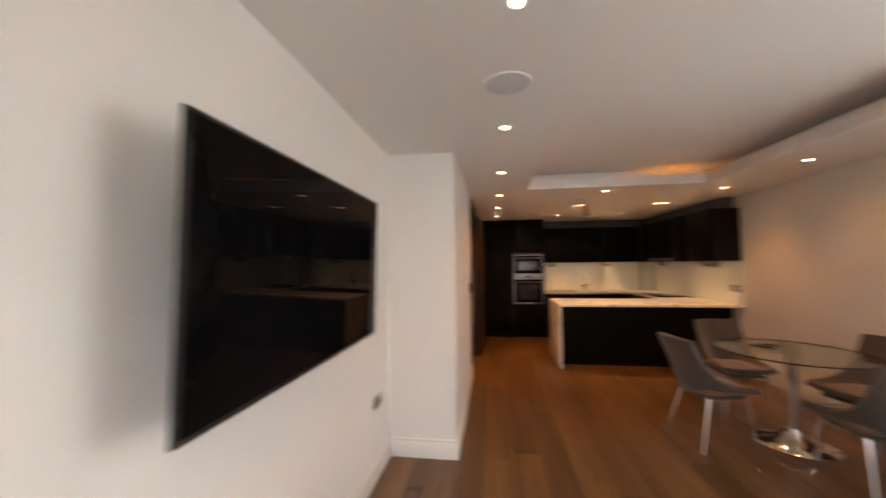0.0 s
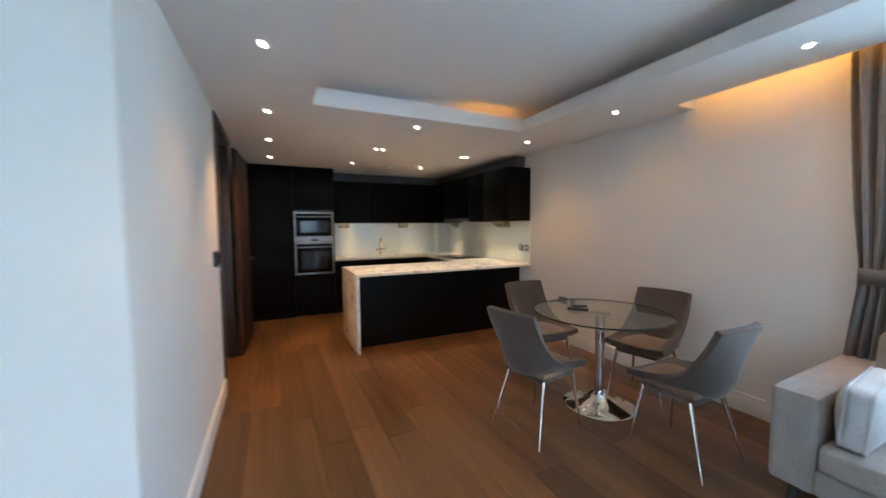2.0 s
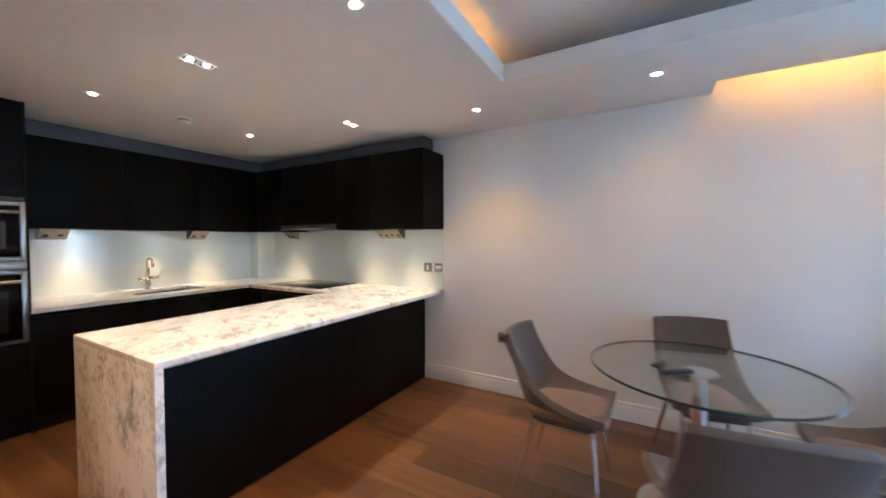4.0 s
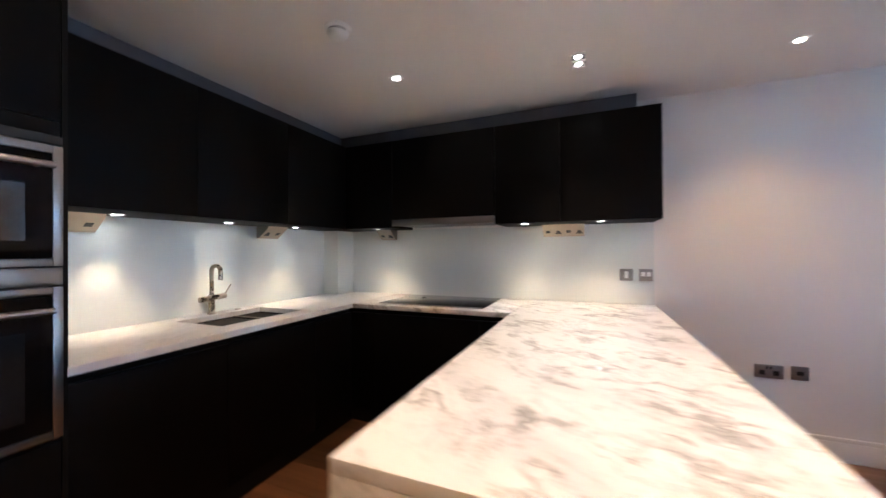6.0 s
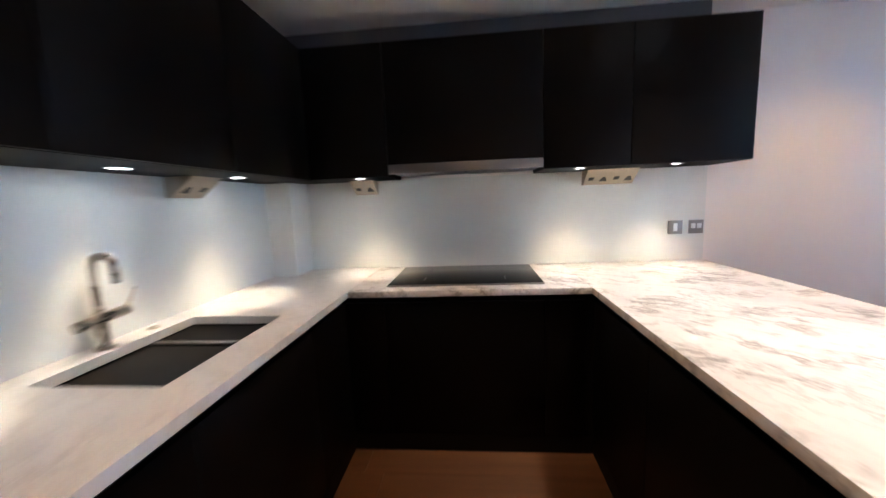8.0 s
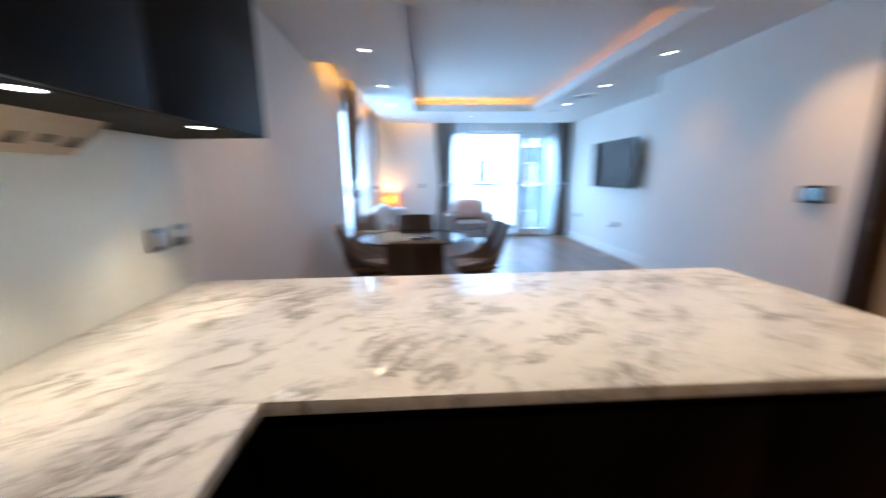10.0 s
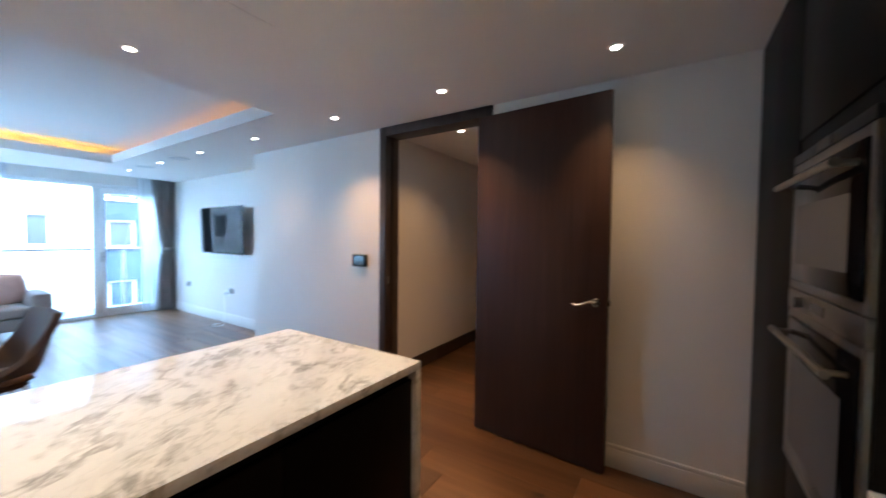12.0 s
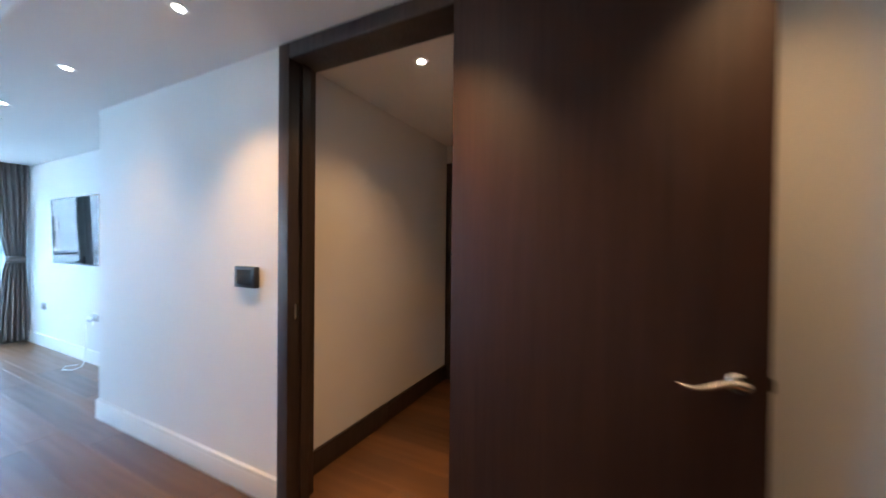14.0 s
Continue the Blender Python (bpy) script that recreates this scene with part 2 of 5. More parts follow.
M_GREYPLASTIC = plain("grey_plastic", (0.10, 0.10, 0.105), 0.45, vary=0.1)
M_WHITEPL = plain("white_plastic", (0.78, 0.78, 0.76), 0.4, vary=0.03, relief=0.03)
M_TVGLASS = plain("television_glass", (0.003, 0.003, 0.0035), 0.025, vary=0.2, relief=0.0, rough_vary=0.01)
M_TVGLASS.node_tree.nodes["Principled BSDF"].inputs["IOR"].default_value = 1.14
M_FILLER = plain("grey_filler", (0.13, 0.13, 0.137), 0.6, vary=0.1)
M_SCREEN = plain("panel_screen", (0.012, 0.016, 0.024), 0.12, vary=0.15, relief=0.0)
M_CHAIR = fabric("taupe_leather_cloth", (0.088, 0.064, 0.052), 300, 0.72)
# chair insides: warm lamplight on the taupe cloth, put into the base colour
M_CHAIRLAMPLIT = fabric("lamplit_taupe_cloth", (0.20, 0.118, 0.070), 300, 0.62)
M_SOFA = fabric("oatmeal_upholstery", (0.41, 0.365, 0.33), 380)
# the sofa's cloth with the armchair's backlit shade put into its colour
M_SOFABACKLIT = fabric("backlit_upholstery", (0.27, 0.215, 0.185), 380)
M_PILLOW = fabric("pale_cushion_cloth", (0.57, 0.555, 0.545), 380)
M_BLUSH = fabric("blush_cushion_cloth", (0.62, 0.37, 0.29), 380)
M_CURTAIN = fabric("grey_taupe_curtain", (0.235, 0.205, 0.19), 500)
M_BAND = fabric("curtain_band", (0.175, 0.152, 0.14), 500)
M_SHEER = sheer_cloth("white_voile")
M_PVC = plain("white_window_frame", (0.80, 0.81, 0.82), 0.35, vary=0.02, relief=0.02)
M_GLASS = glass("window_glass", (0.97, 0.99, 1.0))
M_TABLEGLASS = clear_sheet("table_glass", (0.95, 0.98, 0.97))
M_GLASSRIM = plain("ground_glass_edge", (0.03, 0.05, 0.045), 0.15, vary=0.1, relief=0.0)
M_RAILGLASS = glass("balustrade_glass", (0.88, 0.95, 0.95))
M_DARKLEG = plain("dark_wood_leg", (0.035, 0.022, 0.016), 0.4)
# white render tinted blue: the cool cast of daylight is in the base colour
M_RENDER = plain("daylight_tinted_render", (0.52, 0.60, 0.67), 0.85, vary=0.05, big=0.3, fine=12, relief=0.2, distance=0.004)
M_BLUECLAD = plain("blue_grey_cladding", (0.018, 0.045, 0.075), 0.5, vary=0.1, big=0.4, fine=8, relief=0.1)
M_DECK = plain("pale_paving", (0.45, 0.44, 0.42), 0.8, vary=0.1, big=2, fine=40, relief=0.3)
M_GROUND = plain("street_asphalt", (0.06, 0.06, 0.06), 0.9, vary=0.2, big=0.2, fine=6, relief=0.3)
M_DARKPANE = plain("facade_window_pane", (0.05, 0.075, 0.10), 0.08, vary=0.3, big=0.6, relief=0.0, rough_vary=0.02)
M_DARKPANE.node_tree.nodes["Principled BSDF"].inputs["Specular IOR Level"].default_value = 0.2
M_LAMPON = glow("downlight_lamp", (1.0, 0.88, 0.72), 3.0)
M_SPOTON = glow("cabinet_spot_lamp", (1.0, 0.88, 0.72), 3.0)
M_COVE = glow("amber_led", (1.0, 0.46, 0.07), 0.9)
M_COVEDIM = glow("dim_amber_led", (1.0, 0.36, 0.04), 0.22)
M_COVESHORT = glow("faint_amber_led", (1.0, 0.42, 0.05), 0.4)
M_SHADE, _nt, _p = material("amber_lampshade")
_p.inputs["Base Color"].default_value = (0.80, 0.52, 0.25, 1)
_p.inputs["Roughness"].default_value = 0.9
_p.inputs["Transmission Weight"].default_value = 0.0
_tl = node(_nt, "BsdfTranslucent")
_tl.inputs[0].default_value = (0.88, 0.56, 0.24, 1)
_ms = _nt.nodes.new("ShaderNodeMixShader")
_ms.inputs[0].default_value = 0.6
_nt.links.new(_p.outputs[0], _ms.inputs[1])
_nt.links.new(_tl.outputs[0], _ms.inputs[2])
_nt.links.new(_ms.outputs[0], _nt.nodes["Material Output"].inputs[0])

# ---- building blocks ----


def place_of(ob):
    v = Vector((0, 0, 0))
    while ob:
        v += ob.location
        ob = ob.parent
    return v


def finish(name, bm, mat, smooth=35):
    me = bpy.data.meshes.new(name)
    bmesh.ops.recalc_face_normals(bm, faces=bm.faces)
    bm.to_mesh(me)
    bm.free()
    me.materials.append(mat)
    if smooth:
        me.shade_smooth()
        me.set_sharp_from_angle(angle=radians(smooth))
    return new(name, me)


def part(name, bm, mat, parent, label="", world_coords=True, smooth=35):
    """One mesh under a thing or part; the bmesh is in world coordinates unless told otherwise."""
    if world_coords:
        bmesh.ops.translate(bm, verts=bm.verts, vec=-place_of(parent))
    ob = finish(name, bm, mat, smooth)
    ob.parent = parent
    return tagged(ob, label)


def thing(name, at, label, category, group="", kind=""):
    ob = new(name)
    ob.empty_display_size = 0.1
    ob.location = at
    return tagged(ob, label, category, group, kind)


def solid(name, bm, mat, label, category, group="", kind="", smooth=35):
    """A thing that is one mesh, its origin at its lowest middle."""
    co = [v.co for v in bm.verts]
    base = Vector(((min(c.x for c in co) + max(c.x for c in co)) / 2, (min(c.y for c in co) + max(c.y for c in co)) / 2, min(c.z for c in co)))
    bmesh.ops.translate(bm, verts=bm.verts, vec=-base)
    ob = finish(name, bm, mat, smooth)
    ob.location = base
    return tagged(ob, label, category, group, kind)


def structure(name, bm, mat, label="", category="", smooth=35):
    return tagged(finish(name, bm, mat, smooth), label, category, "", "structure")


def B():
    return bmesh.new()


def box(bm, x0, x1, y0, y1, z0, z1, bev=0.0, seg=2, m=None):
    own = bmesh.new() if bev else bm
    g = bmesh.ops.create_cube(own, size=1.0)["verts"]
    bmesh.ops.transform(own, verts=g, matrix=Matrix.Translation(((x0 + x1) / 2, (y0 + y1) / 2, (z0 + z1) / 2)) @ Matrix.Diagonal((abs(x1 - x0), abs(y1 - y0), abs(z1 - z0), 1)))
    if bev:
        bmesh.ops.bevel(own, geom=own.edges[:], offset=bev, segments=seg, affect="EDGES", profile=0.5)
        g = own.verts[:]
    if m is not None:
        bmesh.ops.transform(own, verts=g, matrix=m)
    if bev:
        me = bpy.data.meshes.new("scratch")
        own.to_mesh(me)
        own.free()
        bm.from_mesh(me)
        bpy.data.meshes.remove(me)
    return bm


def boxed(*a, **k):
    return box(B(), *a, **k)


def rod(bm, p0, p1, r0, r1=None, n=16):
    p0, p1 = Vector(p0), Vector(p1)
    d = p1 - p0
    q = d.to_track_quat("Z", "Y").to_matrix().to_4x4()
    bmesh.ops.create_cone(bm, cap_ends=True, segments=n, radius1=r0, radius2=r0 if r1 is None else r1, depth=d.length, matrix=Matrix.Translation((p0 + p1) / 2) @ q)
    return bm


def lathe(bm, profile, at=(0, 0, 0), n=40):
    """Turns (radius, z) pairs about the upright axis."""
    rings = []
    for r, z in profile:
        if r < 1e-5:
            rings.append([bm.verts.new((at[0], at[1], at[2] + z))])
        else:
            rings.append([bm.verts.new((at[0] + r * math.cos(2 * math.pi * i / n), at[1] + r * math.sin(2 * math.pi * i / n), at[2] + z)) for i in range(n)])
    for a, b in zip(rings, rings[1:]):
        for i in range(n):
            j = (i + 1) % n
            vs = [a[i % len(a)], a[j % len(a)], b[j % len(b)], b[i % len(b)]]
            vs = list(dict.fromkeys(vs))
            if len(vs) > 2:
                bm.faces.new(vs)
    return bm


def sweep(bm, pts, r, n=10):
    """A round bar through points; r is a radius or a function of 0..1."""
    pts = [Vector(p) for p in pts]
    rings = []
    for i, p in enumerate(pts):
        d = (pts[min(i + 1, len(pts) - 1)] - pts[max(i - 1, 0)]).normalized()
        if i == 0:
            side = d.cross(Vector((0, 0, 1)))
            side = side.normalized() if side.length > 0.05 else Vector((1, 0, 0))
        else:
            side = (side - side.dot(d) * d).normalized()
        up = side.cross(d)
        rad = r(i / (len(pts) - 1)) if callable(r) else r
        rings.append([bm.verts.new(p + rad * (math.cos(2 * math.pi * k / n) * side + math.sin(2 * math.pi * k / n) * up)) for k in range(n)])
    for a, b in zip(rings, rings[1:]):
        for k in range(n):
            bm.faces.new((a[k], a[(k + 1) % n], b[(k + 1) % n], b[k]))
    bm.faces.new(rings[0][::-1])
    bm.faces.new(rings[-1])
    return bm


def grid(bm, nu, nv, f):
    vs = [[bm.verts.new(f(i / nu, j / nv)) for j in range(nv + 1)] for i in range(nu + 1)]
    for i in range(nu):
        for j in range(nv):
            bm.faces.new((vs[i][j], vs[i + 1][j], vs[i + 1][j + 1], vs[i][j + 1]))
    return bm


def padded(bm, x0, x1, y0, y1, z0, z1, puff=0.03, r=0.04, n=12, m=None):
    """A stuffed block: rounded edges and swollen faces."""
    c = Vector(((x0 + x1) / 2, (y0 + y1) / 2, (z0 + z1) / 2))
    h = Vector(((x1 - x0) / 2, (y1 - y0) / 2, (z1 - z0) / 2))
    own = bmesh.new()
    bmesh.ops.create_cube(own, size=2.0)
    bmesh.ops.subdivide_edges(own, edges=own.edges[:], cuts=n, use_grid_fill=True)
    thin = min(range(3), key=lambda k: h[k])
    for v in own.verts:
        u = v.co.copy()
        p = Vector((u.x * h.x, u.y * h.y, u.z * h.z))
        core = Vector(tuple(max(-(h[k] - r), min(h[k] - r, p[k])) for k in range(3)))
        d = p - core
        if d.length > 1e-6:
            p = core + d.normalized() * r * min(1.0, max(abs(d.x), abs(d.y), abs(d.z)) / r)
        o = [k for k in range(3) if k != thin]
        swell = (1 - u[o[0]] ** 2) * (1 - u[o[1]] ** 2)
        p[thin] += puff * swell * (1 if u[thin] > 0 else -1) * abs(u[thin])
        v.co = (c + p) if m is None else m @ (c + p)
    me = bpy.data.meshes.new("scratch")
    own.to_mesh(me)
    own.free()
    bm.from_mesh(me)
    bpy.data.meshes.remove(me)
    return bm

# ---- plan ----
X_R, X_TV, Y_W, Y_K = 3.60, -0.53, -3.75, 5.27
Z_C, Z_U, Z_TR = 2.375, 2.535, 2.59

# ---- walls, ceiling ----
bm = box(B(), -0.15, 0, 0.15, 2.05, 0, Z_C)
structure("wall_door_side", bm, M_WALL, "white painted wall with a doorway", "wall")
structure("wall_door_side_kitchen", boxed(-0.15, 0, 3.14, Y_K + 0.15, 0, Z_C), M_WALL, "white painted wall beside the tall cabinets", "wall")
structure("wall_return", boxed(X_TV - 0.15, 0, 0, 0.15, 0, Z_C), M_WALL, "white painted wall return", "wall")
structure("wall_television", boxed(X_TV - 0.15, X_TV, Y_W - 0.2, 0, 0, Z_U + 0.1), M_WALL, "white painted wall behind the television", "wall")
structure("wall_kitchen", boxed(0, X_R + 0.15, Y_K, Y_K + 0.15, 0, Z_C), M_WALL, "white painted wall behind the kitchen", "wall")
WY0, WY1, WZ0, WZ1 = -2.62, -0.72, 0.55, 2.26
bm = box(B(), X_R, X_R + 0.2, WY1, Y_K, 0, Z_U + 0.1)
box(bm, X_R, X_R + 0.2, Y_W - 0.2, WY0, 0, Z_U + 0.1)
box(bm, X_R, X_R + 0.2, WY0, WY1, 0, WZ0)
box(bm, X_R, X_R + 0.2, WY0, WY1, WZ1, Z_U + 0.1)
structure("wall_sofa_side", bm, M_WALL, "white painted wall with a window", "wall")
MX0, MX1, MZ1 = -0.42, 2.02, 2.24
bm = box(B(), X_TV, MX0, Y_W - 0.2, Y_W, 0, Z_U + 0.1)
box(bm, MX1, X_R, Y_W - 0.2, Y_W, 0, Z_U + 0.1)
box(bm, MX0, MX1, Y_W - 0.2, Y_W, MZ1, Z_U + 0.1)
structure("wall_window", bm, M_WALL, "white painted wall with a balcony window", "wall")
HE = -2.02
structure("wall_hallway_south", boxed(HE, -0.15, 1.88, 2.0, 0, Z_C), M_WALL, "cream painted hallway wall", "wall")
structure("wall_hallway_north", boxed(HE, -0.15, 3.3, 3.42, 0, Z_C), M_WALL, "cream painted hallway wall", "wall")
bm = box(B(), HE - 0.15, HE, 2.93, 3.42, 0, Z_C)
box(bm, HE - 0.15, HE, 1.88, 2.93, 2.20, Z_C)
structure("wall_hallway_end", bm, M_WALL, "cream painted end wall of the hallway", "wall")

HX0, HX1, HY0, HY1 = 0.72, 2.72, -2.2, 1.58
CW = 0.21
PX, PY0, PY1 = 3.36, Y_W + 0.24, 0.42
bm = box(B(), HE - 0.15, HX0 - CW, 0.0, Y_K + 0.15, Z_C, Z_U + 0.1)
box(bm, X_TV, HX0 - CW, PY0, 0.0, Z_C, Z_U + 0.1)
box(bm, HX0 - CW, HX1 + CW, HY1 + CW, Y_K + 0.15, Z_C, Z_U + 0.1)
box(bm, HX0 - CW, HX1 + CW, PY0, HY0 - CW, Z_C, Z_U + 0.1)
box(bm, HX1 + CW, PX, PY0, Y_K + 0.15, Z_C, Z_U + 0.1)
box(bm, PX, X_R, PY1, Y_K, Z_C, Z_U + 0.1)
box(bm, PX, X_R, PY0, PY1, Z_U, Z_U + 0.1)
box(bm, X_TV, X_R, Y_W, PY0, Z_U, Z_U + 0.1)
box(bm, HX0 - CW, HX1 + CW, HY0 - CW, HY1 + CW, Z_TR, Z_TR + 0.1)
LIP = 2.486
box(bm, HX0 - CW, HX0, HY0 - CW, HY1 + CW, Z_C, Z_C + 0.02)
box(bm, HX1, HX1 + CW, HY0 - CW, HY1 + CW, Z_C, Z_C + 0.02)
box(bm, HX0, HX1, HY0 - CW, HY0, Z_C, Z_C + 0.02)
box(bm, HX0, HX1, HY1, HY1 + CW, Z_C, Z_C + 0.02)
box(bm, HX0 - 0.02, HX0, HY0 - 0.02, HY1 + 0.02, Z_C + 0.02, LIP)
box(bm, HX1, HX1 + 0.02, HY0 - 0.02, HY1 + 0.02, Z_C + 0.02, LIP)
box(bm, HX0, HX1, HY0 - 0.02, HY0, Z_C + 0.02, LIP)
box(bm, HX0, HX1, HY1, HY1 + 0.02, Z_C + 0.02, LIP)
structure("ceiling", bm, M_CEIL, "white dropped ceiling with a recessed lit tray", "ceiling", 0)


def led(x0, x1, y0, y1, z0, z1, label, mat=M_COVE):
    solid("led_strip", boxed(x0, x1, y0, y1, z0, z1), mat, label, "led strip", "cove lights")


led(HX0, HX1, HY0 - 0.075, HY0 - 0.055, Z_C + 0.021, Z_C + 0.033, "amber led strip in the ceiling cove")
led(HX0 - 0.075, HX0 - 0.055, HY0, HY1, Z_C + 0.021, Z_C + 0.033, "dim amber led strip in the ceiling cove", M_COVEDIM)
led(2.12, HX1, HY1 + 0.055, HY1 + 0.075, Z_C + 0.021, Z_C + 0.033, "short amber led strip in the ceiling cove", M_COVESHORT)
led(PX + 0.025, PX + 0.04, -3.3, PY1 - 0.1, Z_U - 0.02, Z_U - 0.001, "amber led strip in the curtain recess")
led(2.35, 3.3, PY0 - 0.04, PY0 - 0.025, Z_U - 0.02, Z_U - 0.001, "amber led strip in the curtain recess")

hatch = thing("access_hatch", (1.68, 2.43, Z_C), "flush white access panel in the ceiling with a thin joint", "access panel", "", "structure")
part("panel", boxed(1.415, 1.945, 2.165, 2.695, Z_C - 0.0015, Z_C - 0.0002), M_CEIL, hatch)

# baseboards


def skirting(x0, x1, y0, y1, mat=M_TRIM, h=0.145):
    bm = box(B(), x0, x1, y0, y1, 0.0, h - 0.026, 0.002)
    gx, gy = (0.0025, 0.0) if x1 - x0 < y1 - y0 else (0.0, 0.0025)
    box(bm, x0 + gx, x1 - gx, y0 + gy, y1 - gy, h - 0.027, h - 0.021)
    box(bm, x0, x1, y0, y1, h - 0.022, h, 0.003)
    structure("baseboard", bm, mat, "white painted baseboard" if mat is M_TRIM else "dark wood hallway baseboard", "baseboard")


skirting(0, 0.016, -0.016, 2.05)
skirting(X_TV + 0.016, 0, -0.016, 0)
skirting(0, 0.016, 3.14, 4.62)
skirting(X_TV, X_TV + 0.016, Y_W, 0)
skirting(X_R - 0.016, X_R, -3.7, 2.73)
skirting(MX1, X_R - 0.016, Y_W, Y_W + 0.016)
skirting(HE, -0.15, 2.0, 2.016, M_FRAME, 0.145)
skirting(HE, -0.15, 3.284, 3.3, M_FRAME, 0.145)

# ---- door ----
door = thing("door_1", (0, 3.06, 0), "dark walnut flush door standing wide open in its frame", "door", "", "structure")
bm = box(B(), -0.16, 0.016, 2.05, 2.125, 0, 2.372, 0.002)
box(bm, -0.16, 0.0, 3.065, 3.14, 0, 2.372, 0.002)
box(bm, -0.16, 0.016, 2.125, 3.14, 2.295, 2.372, 0.002)
part("door_frame", bm, M_FRAME, door, "dark stained wooden door frame")
bm = box(B(), -0.11, -0.06, 2.125, 2.14, 0, 2.295)
part("door_stop", bm, M_FRAME, door)
bm = box(B(), -0.045, -0.022, 2.1245, 2.127, 0.98, 1.06, 0.004)
part("strike_plate", bm, M_NICKEL, door, "small nickel strike plate")
LEAF = Matrix.Translation((0.03, 3.062, 0)) @ Matrix.Rotation(radians(-3.6), 4, "Z")
bm = box(B(), -0.002, 0.042, 0.0, 0.895, 0.008, 2.275, 0.002, m=LEAF)
leaf = part("door_leaf", bm, M_WENGE, door, "dark walnut veneered door leaf")
bm = B()
HY = 0.832
rod(bm, LEAF @ Vector((0.042, HY, 1.03)), LEAF @ Vector((0.049, HY, 1.03)), 0.027, n=32)
rod(bm, LEAF @ Vector((0.049, HY, 1.03)), LEAF @ Vector((0.053, HY, 1.03)), 0.025, 0.021, n=32)
rod(bm, LEAF @ Vector((0.050, HY, 1.03)), LEAF @ Vector((0.092, HY, 1.03)), 0.011, 0.010, n=18)
pts = [LEAF @ Vector((0.092, HY + 0.012 - 0.142 * q, 1.032 + 0.010 * math.sin(q * 5.6 + 0.5) - 0.010 * q)) for q in [i / 20 for i in range(21)]]
sweep(bm, pts, lambda q: 0.0125 - 0.0085 * q, 14)
part("door_handle", bm, M_SATIN, leaf, "curved satin steel lever handle")
part("latch", boxed(0.006, 0.030, 0.8955, 0.905, 1.015, 1.045, 0.002, m=LEAF), M_PLASTIC, leaf, "small dark latch bolt")
for z in (0.22, 1.13, 2.05):
    bm = rod(B(), LEAF @ Vector((0.0, -0.008, z)), LEAF @ Vector((0.0, -0.008, z + 0.1)), 0.007, n=12)
    part("hinge", bm, M_STEEL, door, "steel butt hinge")

hall_door = thing("door_2", (HE, 2.46, 0), "closed dark walnut door ending the hallway", "door", "", "structure")
bm = box(B(), HE - 0.14, HE + 0.012, 2.001, 2.07, 0, 2.198, 0.002)
box(bm, HE - 0.14, HE + 0.012, 2.86, 2.929, 0, 2.198, 0.002)
box(bm, HE - 0.14, HE + 0.012, 2.07, 2.86, 2.128, 2.198, 0.002)
part("door_frame", bm, M_FRAME, hall_door, "dark stained wooden door frame")
part("door_leaf", boxed(HE - 0.06, HE - 0.015, 2.0702, 2.8598, 0.0003, 2.1278), M_WENGE, hall_door)

# ---- windows ----


def pane(parent, x0, x1, y0, y1, z0, z1, mat=M_GLASS):
    ob = part("pane", boxed(x0, x1, y0, y1, z0, z1), mat, parent)
    ob.visible_shadow = False
    return ob


def ring_frame(bm, axis, a0, a1, z0, z1, d0, d1, w, bev=0.004):
    for (u0, u1, v0, v1) in ((a0, a0 + w, z0, z1), (a1 - w, a1, z0, z1), (a0 + w, a1 - w, z0, z0 + w), (a0 + w, a1 - w, z1 - w, z1)):
        if axis == "x":
            box(bm, u0, u1, d0, d1, v0, v1, bev)
        else:
            box(bm, d0, d1, u0, u1, v0, v1, bev)
    return bm


YG0, YG1 = Y_W - 0.13, Y_W - 0.06
w1 = thing("window_1", (0.8, Y_W - 0.1, 0), "white framed balcony window with a glazed door", "window", "", "structure")
bm = ring_frame(B(), "x", MX0, MX1, 0.0, MZ1, YG0, YG1, 0.06)
box(bm, 0.50, 0.57, YG0, YG1, 0.06, MZ1 - 0.06, 0.004)
part("window_frame", bm, M_PVC, w1)
pane(w1, 0.57, MX1 - 0.06, YG0 + 0.03, YG0 + 0.036, 0.06, MZ1 - 0.06)
bm = ring_frame(B(), "x", MX0 + 0.065, 0.495, 0.065, MZ1 - 0.065, YG0 + 0.01, YG1 + 0.015, 0.085)
sash = part("balcony_door", bm, M_PVC, w1, "white glazed balcony door")
pane(sash, MX0 + 0.15, 0.41, YG0 + 0.04, YG0 + 0.046, 0.15, MZ1 - 0.15)
bm = rod(B(), (0.452, YG1 + 0.01, 1.03), (0.452, YG1 + 0.06, 1.03), 0.009)
sweep(bm, [(0.452, YG1 + 0.06, 1.03), (0.40, YG1 + 0.062, 1.03), (0.33, YG1 + 0.058, 1.028)], 0.009)
box(bm, 0.437, 0.467, YG1 + 0.012, YG1 + 0.02, 0.93, 1.10, 0.004)
part("door_handle", bm, M_STEEL, sash, "steel lever handle")
part("window_sill", boxed(MX0, MX1, Y_W - 0.2, Y_W, -0.002, 0.012, 0.003), M_NICKEL, w1, "low metal threshold")

w2 = thing("window_2", (X_R + 0.1, -1.6, WZ0), "white framed window behind the sofa", "window", "", "structure")
bm = ring_frame(B(), "y", WY0, WY1, WZ0, WZ1, X_R + 0.07, X_R + 0.13, 0.06)
box(bm, X_R + 0.07, X_R + 0.13, -1.70, -1.64, WZ0 + 0.06, WZ1 - 0.06, 0.004)
part("window_frame", bm, M_PVC, w2)
pane(w2, X_R + 0.09, X_R + 0.096, WY0 + 0.06, -1.70, WZ0 + 0.06, WZ1 - 0.06)
pane(w2, X_R + 0.09, X_R + 0.096, -1.64, WY1 - 0.06, WZ0 + 0.06, WZ1 - 0.06)
